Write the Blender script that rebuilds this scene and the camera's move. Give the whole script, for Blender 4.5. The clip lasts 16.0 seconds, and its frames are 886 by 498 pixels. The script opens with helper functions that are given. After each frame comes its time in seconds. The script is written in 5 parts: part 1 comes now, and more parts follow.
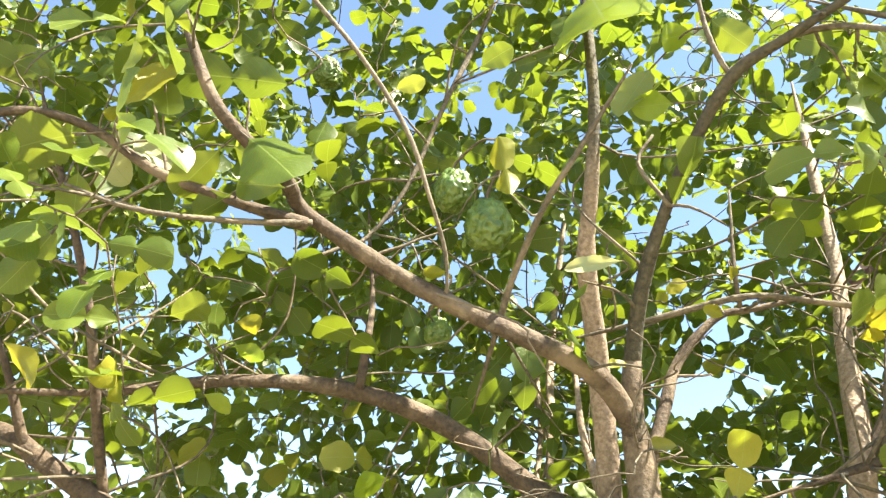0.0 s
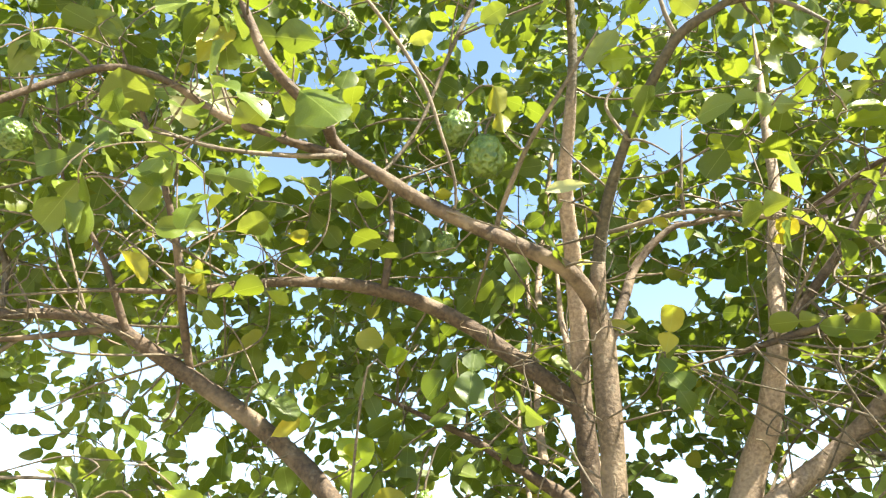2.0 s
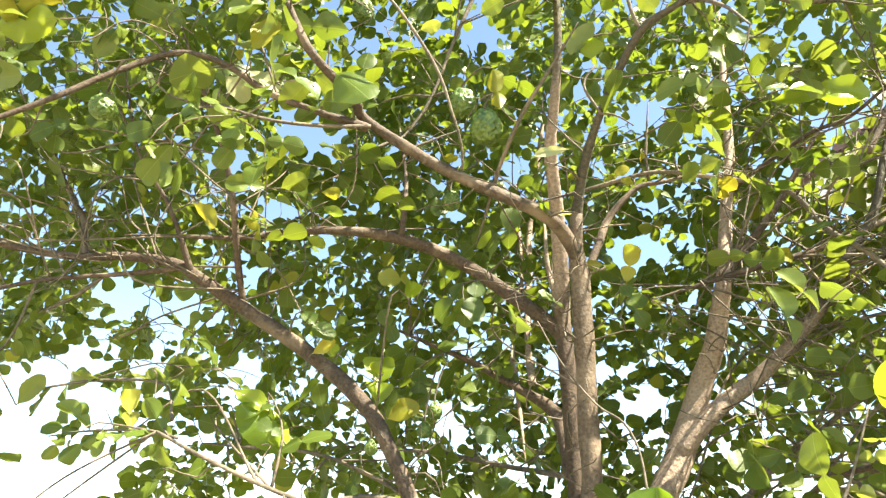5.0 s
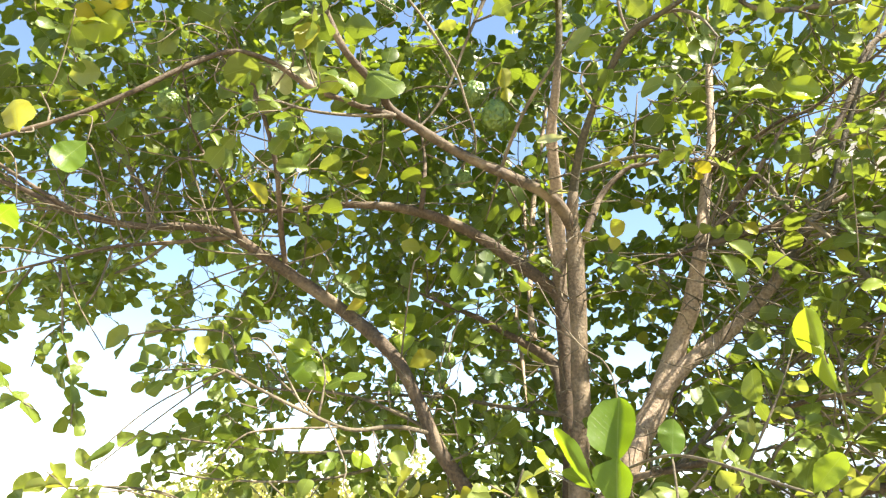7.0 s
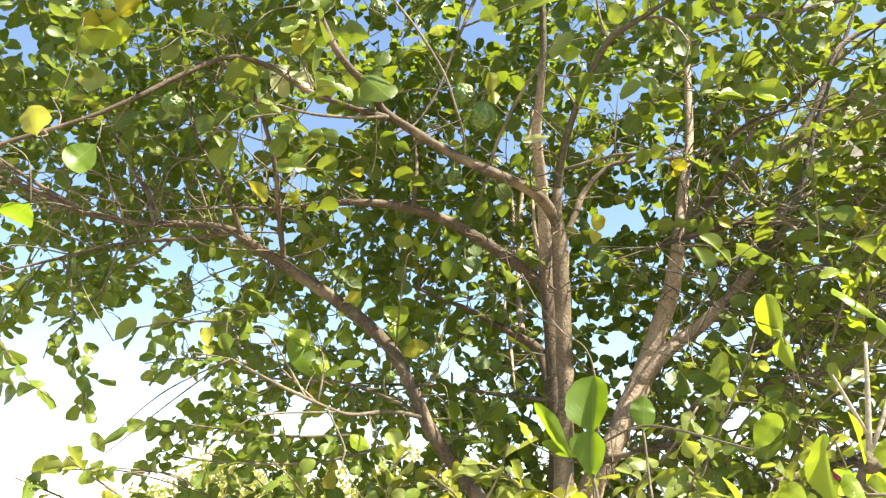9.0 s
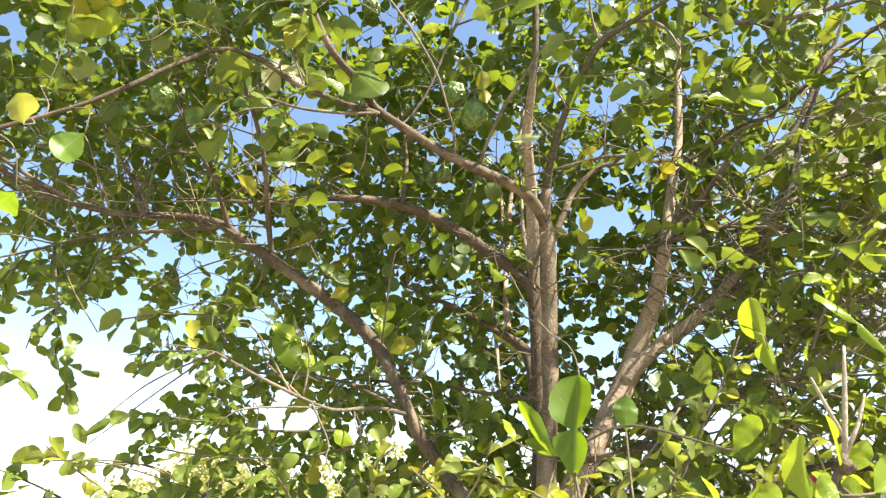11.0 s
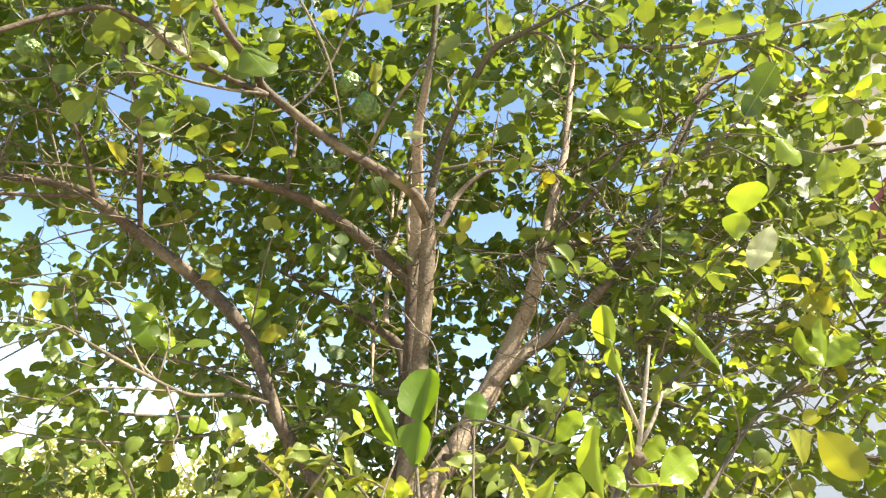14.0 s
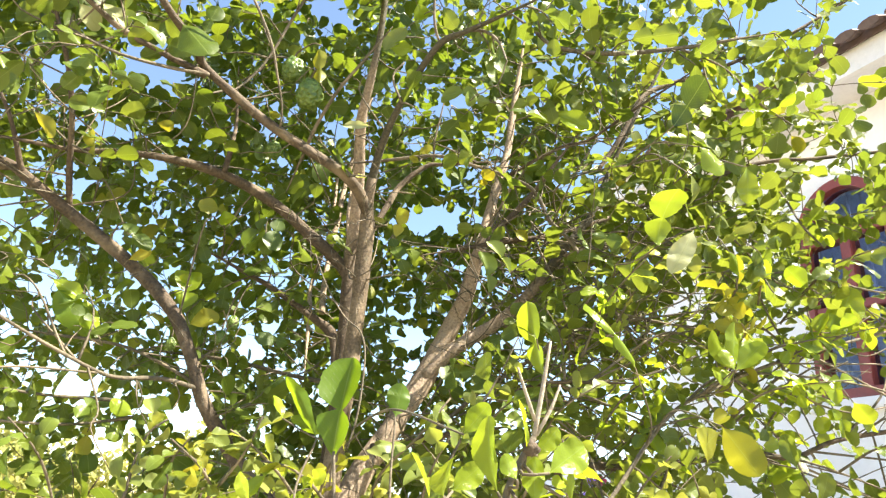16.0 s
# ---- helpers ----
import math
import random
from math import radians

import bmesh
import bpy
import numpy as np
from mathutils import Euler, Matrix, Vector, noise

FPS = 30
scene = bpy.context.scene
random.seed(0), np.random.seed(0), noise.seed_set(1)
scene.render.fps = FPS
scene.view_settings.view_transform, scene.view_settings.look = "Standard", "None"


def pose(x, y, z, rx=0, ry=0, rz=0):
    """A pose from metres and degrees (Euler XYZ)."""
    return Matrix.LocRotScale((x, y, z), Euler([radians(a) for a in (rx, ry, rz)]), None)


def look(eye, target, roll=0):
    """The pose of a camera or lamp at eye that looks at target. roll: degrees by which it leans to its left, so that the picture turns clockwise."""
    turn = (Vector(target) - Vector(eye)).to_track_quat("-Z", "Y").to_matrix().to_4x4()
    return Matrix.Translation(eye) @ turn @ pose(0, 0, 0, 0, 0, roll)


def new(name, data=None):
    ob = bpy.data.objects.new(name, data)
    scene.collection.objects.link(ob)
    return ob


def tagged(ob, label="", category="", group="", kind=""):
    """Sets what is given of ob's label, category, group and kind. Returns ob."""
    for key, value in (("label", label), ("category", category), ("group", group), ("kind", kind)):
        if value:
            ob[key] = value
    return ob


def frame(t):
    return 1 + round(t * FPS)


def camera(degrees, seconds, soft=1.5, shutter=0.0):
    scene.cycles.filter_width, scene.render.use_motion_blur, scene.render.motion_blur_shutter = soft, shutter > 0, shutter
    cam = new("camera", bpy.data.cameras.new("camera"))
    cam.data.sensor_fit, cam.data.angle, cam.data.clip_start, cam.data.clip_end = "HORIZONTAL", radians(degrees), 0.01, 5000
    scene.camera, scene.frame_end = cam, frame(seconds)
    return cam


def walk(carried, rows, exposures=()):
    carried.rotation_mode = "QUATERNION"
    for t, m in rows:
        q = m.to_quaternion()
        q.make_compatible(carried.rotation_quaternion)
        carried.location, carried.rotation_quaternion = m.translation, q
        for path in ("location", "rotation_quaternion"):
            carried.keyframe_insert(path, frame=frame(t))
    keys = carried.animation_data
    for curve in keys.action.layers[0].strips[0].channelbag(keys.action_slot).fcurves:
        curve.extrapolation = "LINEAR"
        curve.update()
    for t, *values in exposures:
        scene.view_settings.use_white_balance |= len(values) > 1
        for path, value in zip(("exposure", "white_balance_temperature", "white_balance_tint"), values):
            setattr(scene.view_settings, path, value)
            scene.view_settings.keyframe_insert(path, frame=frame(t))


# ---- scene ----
cam = camera(66.3, 16.0, soft=1.3)
PATH = [
    (0, (0.060, 0.670, 1.683), (-0.177, 2.342, 2.755), 1.1),
    (0.5, (0.061, 0.672, 1.684), (-0.191, 2.357, 2.732), 1.0),
    (1, (0.061, 0.591, 1.631), (-0.194, 2.307, 2.627), 1.1),
    (1.5, (0.062, 0.505, 1.579), (-0.166, 2.251, 2.527), 0.6),
    (2, (0.069, 0.470, 1.551), (-0.168, 2.244, 2.443), 0.3),
    (2.5, (0.069, 0.385, 1.500), (-0.160, 2.166, 2.381), -0.3),
    (3, (0.072, 0.341, 1.473), (-0.149, 2.128, 2.345), -0.5),
    (3.5, (0.070, 0.342, 1.468), (-0.163, 2.139, 2.315), -0.2),
    (4, (0.074, 0.284, 1.435), (-0.156, 2.093, 2.256), -0.2),
    (4.2, (0.071, 0.289, 1.429), (-0.157, 2.099, 2.250), -0.1),
    (6.5, (0.071, 0.103, 1.352), (-0.164, 1.941, 2.106), 0.4),
    (7, (0.076, 0.042, 1.324), (-0.169, 1.889, 2.051), 0.6),
    (7.5, (0.088, -0.036, 1.291), (-0.153, 1.816, 2.006), 0.6),
    (8, (0.087, -0.033, 1.288), (-0.149, 1.821, 1.999), 0.3),
    (10.5, (0.090, -0.037, 1.291), (-0.112, 1.815, 2.019), 0.2),
    (11, (0.090, -0.036, 1.287), (-0.100, 1.823, 2.000), 0.8),
    (11.5, (0.096, -0.039, 1.283), (-0.074, 1.826, 1.985), 1.1),
    (12, (0.111, -0.036, 1.280), (0.011, 1.834, 1.981), 1.7),
    (12.5, (0.125, -0.029, 1.278), (0.076, 1.840, 1.988), 1.6),
    (13, (0.129, -0.025, 1.276), (0.125, 1.844, 1.989), 1.7),
    (13.5, (0.137, -0.027, 1.276), (0.176, 1.837, 2.000), 2.3),
    (14, (0.147, -0.027, 1.275), (0.240, 1.836, 1.997), 2.3),
    (14.5, (0.151, -0.031, 1.276), (0.273, 1.830, 1.999), 3.0),
    (15, (0.159, -0.033, 1.274), (0.344, 1.824, 1.993), 3.2),
    (15.5, (0.168, -0.037, 1.273), (0.383, 1.818, 1.989), 3.1),
    (16, (0.177, -0.042, 1.272), (0.418, 1.813, 1.980), 3.3),
]
walk(cam, [(t, look(eye, goal, roll)) for t, eye, goal, roll in PATH], [(0, 2.56, 7000, 7), (4, 2.56, 7000, 7), (7, 2.34, 7000, 7), (11, 2.12, 7000, 7), (13, 2.12, 7000, 7), (16, 2.28, 7000, 7)])

# ---- world and sun ----
SUN = Vector((0.53, -0.20, 0.82)).normalized()
world = bpy.data.worlds.new("sky")
scene.world = world
world.use_nodes = True
wn = world.node_tree.nodes
sky = wn.new("ShaderNodeTexSky")
sky.sky_type = "NISHITA"
sky.sun_disc = False
sky.sun_elevation = math.asin(SUN.z)
sky.sun_rotation = math.atan2(SUN.x, SUN.y)
sky.air_density, sky.dust_density, sky.ozone_density = 0.8, 0.0, 0.3
wn["Background"].inputs["Strength"].default_value = 0.088
world.node_tree.links.new(sky.outputs["Color"], wn["Background"].inputs["Color"])
sun = new("sun", bpy.data.lights.new("sun", "SUN"))
sun.data.energy, sun.data.angle, sun.data.color = 5.0, radians(0.5), (1.0, 0.95, 0.86)
sun.matrix_world = look(SUN * 20, (0, 0, 0))


# ---- materials ----
class Mat:
    """A node material with short ways to add nodes."""

    def __init__(self, name):
        self.m = bpy.data.materials.new(name)
        self.m.use_nodes = True
        self.t = self.m.node_tree
        self.b = self.t.nodes["Principled BSDF"]
        self.out = self.t.nodes["Material Output"]

    def put(self, kind, **values):
        n = self.t.nodes.new(kind)
        for key, v in values.items():
            n.inputs[key.replace("_", " ")].default_value = v
        return n

    def link(self, a, b):
        self.t.links.new(a, b)

    def coords(self, which="Object"):
        return self.t.nodes.new("ShaderNodeTexCoord").outputs[which]

    def noise(self, scale, detail=4.0, vector=None, rough=0.55):
        n = self.put("ShaderNodeTexNoise", Scale=scale, Detail=detail, Roughness=rough)
        if vector is not None:
            self.link(vector, n.inputs["Vector"])
        return n.outputs["Fac"]

    def ramp(self, fac, *stops):
        n = self.t.nodes.new("ShaderNodeValToRGB")
        e = n.color_ramp.elements
        while len(e) < len(stops):
            e.new(0.5)
        for el, (p, c) in zip(e, stops):
            el.position, el.color = p, (*c, 1)
        self.link(fac, n.inputs["Fac"])
        return n.outputs["Color"]

    def mix(self, fac, a, b, blend="MIX"):
        n = self.t.nodes.new("ShaderNodeMix")
        n.data_type, n.blend_type = "RGBA", blend
        for socket, v in ((n.inputs[0], fac), (n.inputs[6], a), (n.inputs[7], b)):
            if isinstance(v, (int, float)):
                socket.default_value = v
            elif isinstance(v, tuple):
                socket.default_value = (*v, 1)
            else:
                self.link(v, socket)
        return n.outputs[2]

    def maths(self, op, a, b=0.0):
        n = self.t.nodes.new("ShaderNodeMath")
        n.operation = op
        for socket, v in zip(n.inputs, (a, b)):
            if isinstance(v, (int, float)):
                socket.default_value = v
            else:
                self.link(v, socket)
        return n.outputs[0]

    def bump(self, height, strength, distance):
        n = self.put("ShaderNodeBump", Strength=strength, Distance=distance)
        self.link(height, n.inputs["Height"])
        self.link(n.outputs["Normal"], self.b.inputs["Normal"])
        return n.outputs["Normal"]


def leaf_material(name, dark, light, through_colour, share, rough=0.33, single=False):
    """Waxy leaf: gloss on top of a green blade that lets the light through, with a paler midrib and veins."""
    k = Mat(name)
    if single:
        rnd = k.t.nodes.new("ShaderNodeObjectInfo").outputs["Random"]
    else:
        rnd = k.t.nodes.new("ShaderNodeNewGeometry").outputs["Random Per Island"]
    uv = k.coords("UV")
    sep = k.t.nodes.new("ShaderNodeSeparateXYZ")
    k.link(uv, sep.inputs[0])
    off = k.maths("ABSOLUTE", sep.outputs["X"])
    rib = k.maths("LESS_THAN", off, 0.012)
    slant = k.maths("SUBTRACT", k.maths("MULTIPLY", sep.outputs["Y"], 17.0), k.maths("MULTIPLY", off, 9.0))
    vein = k.maths("LESS_THAN", k.maths("FRACT", slant), 0.10)
    marks = k.maths("MAXIMUM", rib, k.maths("MULTIPLY", vein, 0.22 if single else 0.10))
    mottle = k.noise(9.0, 3.0, uv)
    tone = k.ramp(rnd, (0.0, dark), (0.6, tuple((a + b) / 2 for a, b in zip(dark, light))), (0.965, light), (1.0, (0.36, 0.32, 0.04)))
    tone = k.mix(k.maths("MULTIPLY", mottle, 0.30), tone, (0.13, 0.16, 0.025))
    tone = k.mix(k.maths("MULTIPLY", marks, 0.42), tone, (0.26, 0.32, 0.09))
    spot = k.maths("GREATER_THAN", k.noise(23.0, 1.0, uv), 0.73)
    tone = k.mix(k.maths("MULTIPLY", spot, 0.5), tone, (0.10, 0.07, 0.03))
    k.link(tone, k.b.inputs["Base Color"])
    k.b.inputs["Roughness"].default_value = rough
    k.b.inputs["Specular IOR Level"].default_value = 0.32
    k.bump(k.maths("ADD", marks, k.maths("MULTIPLY", mottle, 0.7)), 0.28, 0.003)
    glow = k.mix(k.maths("MULTIPLY", rnd, 0.8), through_colour, tuple(min(1, c * f) for c, f in zip(through_colour, (1.35, 1.12, 1.1))))
    glow = k.mix(k.maths("MULTIPLY", marks, 0.25), glow, (0.33, 0.40, 0.07))
    tr = k.put("ShaderNodeBsdfTranslucent")
    k.link(glow, tr.inputs["Color"])
    mx = k.put("ShaderNodeMixShader", Fac=share)
    k.link(k.b.outputs[0], mx.inputs[1])
    k.link(tr.outputs[0], mx.inputs[2])
    k.link(mx.outputs[0], k.out.inputs["Surface"])
    return k.m


def bark_material(name, tones, worn=True):
    """Citrus bark: fine lengthwise grain, pale weathered patches and lichen flecks. tones: height in metres, dark and
    light colour of the grain, from the lowest up; some tones imitate sunlit or shaded wood.
    """
    k = Mat(name)
    co = k.coords()
    grain = k.noise(160.0, 5.0, co)
    patch = k.noise(9.0, 4.0, co)
    fleck = k.noise(55.0, 2.0, co)
    c = k.ramp(grain, (0.25, tones[0][1]), (0.75, tones[0][2]))
    if len(tones) > 1:
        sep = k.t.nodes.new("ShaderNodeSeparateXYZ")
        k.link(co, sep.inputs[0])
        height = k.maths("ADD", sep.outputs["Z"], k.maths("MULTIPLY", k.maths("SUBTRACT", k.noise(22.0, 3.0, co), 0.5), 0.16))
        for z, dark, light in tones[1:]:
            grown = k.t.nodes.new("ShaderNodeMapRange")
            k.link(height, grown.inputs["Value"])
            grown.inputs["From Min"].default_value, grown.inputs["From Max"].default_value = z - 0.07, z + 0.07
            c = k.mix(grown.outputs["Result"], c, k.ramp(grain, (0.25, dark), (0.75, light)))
    if worn:
        c = k.mix(k.ramp(patch, (0.52, (0, 0, 0)), (0.68, (0.45, 0.45, 0.45))), c, (0.33, 0.25, 0.165))
    c = k.mix(k.ramp(fleck, (0.62, (0, 0, 0)), (0.7, (0.22, 0.22, 0.22))), c, (0.32, 0.28, 0.20))
    k.link(c, k.b.inputs["Base Color"])
    k.b.inputs["Roughness"].default_value = 0.85
    k.bump(k.maths("ADD", k.maths("ADD", grain, patch), k.maths("MULTIPLY", fleck, 0.5)), 0.55, 0.005)
    return k.m


def plain(name, colour, rough=0.7, scale=8.0, spread=0.2, metal=0.0, bump=0.0):
    k = Mat(name)
    co = k.coords()
    v = k.maths("ADD", k.maths("MULTIPLY", k.noise(scale, 5.0, co), 0.6), k.maths("MULTIPLY", k.noise(scale * 9, 3.0, co), 0.4))
    lo, hi = tuple(c * (1 - spread) for c in colour), tuple(min(1, c * (1 + spread)) for c in colour)
    k.link(k.ramp(v, (0.3, lo), (0.7, hi)), k.b.inputs["Base Color"])
    k.b.inputs["Roughness"].default_value, k.b.inputs["Metallic"].default_value = rough, metal
    if bump:
        k.bump(v, 0.6, bump)
    return k.m


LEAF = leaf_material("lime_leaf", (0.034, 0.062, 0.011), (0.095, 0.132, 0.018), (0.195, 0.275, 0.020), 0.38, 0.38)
# brighter, yellower copy of the lime leaf that imitates sunlit foliage
LEAF_LIT = leaf_material("lit_leaf", (0.068, 0.092, 0.012), (0.152, 0.182, 0.026), (0.225, 0.300, 0.028), 0.37, 0.40)
LEAF_DEEP = leaf_material("deep_green_leaf", (0.062, 0.118, 0.008), (0.088, 0.145, 0.010), (0.24, 0.38, 0.014), 0.40, 0.40, True)
LEAF_ONE = leaf_material("lime_leaf_near", (0.060, 0.096, 0.015), (0.138, 0.178, 0.026), (0.215, 0.285, 0.028), 0.31, single=True)
LEAF_DARK = leaf_material("dark_leaf", (0.020, 0.046, 0.009), (0.036, 0.064, 0.012), (0.09, 0.15, 0.012), 0.25, 0.36, True)
LEAF_YOUNG = leaf_material("young_leaf", (0.175, 0.245, 0.020), (0.250, 0.310, 0.030), (0.33, 0.43, 0.024), 0.42, 0.24, True)
LEAF_YELLOW = leaf_material("yellowed_leaf", (0.21, 0.21, 0.020), (0.30, 0.28, 0.028), (0.33, 0.32, 0.020), 0.40, 0.40, True)
# pale leaves, some standing in for glossy ones that catch the sun
LEAF_PALE = leaf_material("pale_leaf", (0.130, 0.165, 0.040), (0.205, 0.230, 0.070), (0.33, 0.38, 0.045), 0.40, 0.36, True)
# near-white colour that imitates sun glare on a glossy leaf
LEAF_GLARE = leaf_material("glare_leaf", (0.40, 0.42, 0.21), (0.50, 0.50, 0.28), (0.45, 0.48, 0.16), 0.35, 0.45, True)
# lightened so that the distant leaves look sunlit and hazy
LEAF_FAR_HAZED = leaf_material("hazed_far_leaf", (0.22, 0.24, 0.07), (0.32, 0.32, 0.11), (0.45, 0.46, 0.12), 0.4, 0.6)
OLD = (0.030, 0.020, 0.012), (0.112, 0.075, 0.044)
# younger bark, darkened further to imitate wood in shade
YOUNG_SHADED = (0.030, 0.026, 0.014), (0.095, 0.078, 0.046)
# pale tone that puts sunlight into the bark's colour
SUNLIT = (0.155, 0.108, 0.070), (0.440, 0.330, 0.235)
BARK = bark_material("bark", [(0, *OLD)])
BARK_YOUNG_SHADED = bark_material("young_shaded_bark", [(0, *YOUNG_SHADED)], False)
BARK_LIT = bark_material("lit_bark", [(0, *SUNLIT)])
# copy of the bark made lighter so the trunk looks sunlit
BARK_TRUNK_LIT = bark_material("lit_trunk_bark", [(0, (0.052, 0.036, 0.022), (0.190, 0.136, 0.084))])
# tone changes with height to imitate where sun and shade fall
BARK_STEM = bark_material("stem_bark", [(0, *OLD), (1.88, *SUNLIT), (2.28, *YOUNG_SHADED)], False)
BARK_LIMB = bark_material("limb_bark", [(0, *SUNLIT), (1.82, *YOUNG_SHADED)], False)
TWIG = bark_material("twig_bark", [(0, (0.050, 0.040, 0.024), (0.160, 0.126, 0.082))])
DRY = bark_material("dry_twig", [(0, (0.20, 0.155, 0.11), (0.43, 0.36, 0.27))])


# ---- builders ----
def finish(name, mesh, material, parent=None, label=""):
    mesh.materials.append(material)
    ob = new(name, mesh)
    ob.parent = parent
    if label:
        tagged(ob, label)
    return ob


def mesh_of(name, verts, faces, smooth=True, uvs=None):
    """A mesh from numpy vertices and quads; uvs are given per vertex."""
    me = bpy.data.meshes.new(name)
    verts, faces = np.asarray(verts, np.float32), np.asarray(faces, np.int32)
    me.vertices.add(len(verts))
    me.vertices.foreach_set("co", verts.ravel())
    n, k = faces.shape
    me.loops.add(n * k)
    me.loops.foreach_set("vertex_index", faces.ravel())
    me.polygons.add(n)
    me.polygons.foreach_set("loop_start", np.arange(0, n * k, k, dtype=np.int32))
    me.update(calc_edges=True)
    if uvs is not None:
        layer = me.uv_layers.new(name="UVMap")
        layer.data.foreach_set("uv", np.asarray(uvs, np.float32)[faces.ravel()].ravel())
    if smooth:
        me.polygons.foreach_set("use_smooth", np.ones(n, bool))
    me.validate()
    return me


def part(name, bm, material, parent, label="", smooth=False):
    me = bpy.data.meshes.new(name)
    bmesh.ops.recalc_face_normals(bm, faces=bm.faces)
    bm.to_mesh(me)
    bm.free()
    if smooth:
        me.polygons.foreach_set("use_smooth", np.ones(len(me.polygons), bool))
    return finish(name, me, material, parent, label)


def box(bm, lo, hi, bevel=0.0):
    made = bmesh.ops.create_cube(bm, size=1.0)["verts"]
    lo, hi = Vector(lo), Vector(hi)
    for v in made:
        v.co = Vector((lo[i] + (v.co[i] + 0.5) * (hi[i] - lo[i]) for i in range(3)))
    if bevel:
        edges = list({e for v in made for e in v.link_edges})
        bmesh.ops.bevel(bm, geom=edges, offset=bevel, segments=2, affect="EDGES")
    return bm


def spline(nodes, step):
    """Points with a radius along a Catmull-Rom curve through the nodes, about step apart."""
    n = np.asarray(nodes, float)
    ends = np.vstack([2 * n[0] - n[1], n, 2 * n[-1] - n[-2]])
    out = []
    for a, b, c, d in zip(ends, ends[1:], ends[2:], ends[3:]):
        count = max(2, int(np.linalg.norm((c - b)[:3]) / step))
        for t in np.arange(count) / count:
            out.append(0.5 * (2 * b + (c - a) * t + (2 * a - 5 * b + 4 * c - d) * t**2 + (3 * b - a - 3 * c + d) * t**3))
    out.append(n[-1])
    return np.array(out)


def tube(points, sides, rough=0.0, rng=None):
    """Vertices and quads of a tapering tube, knotty by rough, with closed ends."""
    p, r = points[:, :3], points[:, 3]
    way = np.gradient(p, axis=0)
    way /= np.linalg.norm(way, axis=1)[:, None] + 1e-9
    ref = np.array([0.3, 0.9, 0.2]) if abs(way[0] @ [0.3, 0.9, 0.2]) < 0.85 else np.array([0.9, 0.1, 0.3])
    verts = []
    for i in range(len(p)):
        u = ref - way[i] * (ref @ way[i])
        u /= np.linalg.norm(u)
        ref = u
        v = np.cross(way[i], u)
        ang = np.arange(sides) * 2 * np.pi / sides
        rad = np.full(sides, r[i])
        if rough and rng is not None:
            rad = rad * (1 + rough * np.array([noise.noise(Vector(p[i] * 14) + Vector((math.cos(a), math.sin(a), 0)) * 1.2) for a in ang]))
        verts.append(p[i] + rad[:, None] * (np.cos(ang)[:, None] * u + np.sin(ang)[:, None] * v))
    verts = np.vstack(verts)
    i, j = np.meshgrid(np.arange(len(p) - 1), np.arange(sides), indexing="ij")
    a, b = i * sides + j, i * sides + (j + 1) % sides
    faces = np.stack([a, b, b + sides, a + sides], -1).reshape(-1, 4)
    tip = len(verts)
    verts = np.vstack([verts, p[:1] - way[:1] * r[0] * 0.3, p[-1:] + way[-1:] * r[-1] * 0.6])
    j = np.arange(0, sides, 2)
    caps = [[tip, (k + 2) % sides, k + 1, k] for k in j] + [[tip + 1, tip - sides + k, tip - sides + k + 1, tip - sides + (k + 2) % sides] for k in j]
    return verts, np.vstack([faces, caps])


# ---- the ground ----
k = Mat("grass_ground")
co = k.coords()
c = k.ramp(k.noise(0.6, 6.0, co), (0.3, (0.07, 0.11, 0.03)), (0.7, (0.15, 0.16, 0.06)))
# pale patches added to the unseen ground to bounce light up
c = k.mix(k.ramp(k.noise(4.0, 5.0, co), (0.30, (0, 0, 0)), (0.5, (0.92, 0.92, 0.92))), c, (0.35, 0.29, 0.21))
k.link(c, k.b.inputs["Base Color"])
k.b.inputs["Roughness"].default_value = 0.95
k.bump(k.noise(30.0, 5.0, co), 0.8, 0.03)
GRASS = k.m
side = np.concatenate([-np.geomspace(1500, 3, 28), np.linspace(-2.5, 2.5, 11), np.geomspace(3, 1500, 28)])
gx, gy = np.meshgrid(side, side + 2.0, indexing="ij")
far = np.hypot(gx, gy)
gz = np.array([[noise.noise(Vector((a * 0.5, b * 0.5, 0))) for a, b in zip(u, v)] for u, v in zip(gx, gy)]) * 0.05 * (far > 2.0) - 0.02
n = len(side)
i, j = np.meshgrid(np.arange(n - 1), np.arange(n - 1), indexing="ij")
quads = np.stack([i * n + j, (i + 1) * n + j, (i + 1) * n + j + 1, i * n + j + 1], -1).reshape(-1, 4)
ground = finish("ground", mesh_of("ground", np.stack([gx, gy, gz], -1).reshape(-1, 3), quads), GRASS)
tagged(ground, "unseen ground of thin grass with pale patches that bounce light", "ground", kind="structure")

# ---- the lime tree: stems, limbs and boughs ----
rng = np.random.default_rng(7)
tree = tagged(new("lime_tree"), "many-stemmed makrut lime tree with grey-brown bark and glossy double leaves", "tree")
tree.location = (0.15, 1.65, 0.0)
ROOT = np.array(tree.location)
PALE_WOOD = []
SKELETON = []  # points of the wood that twigs may grow from: x, y, z, radius

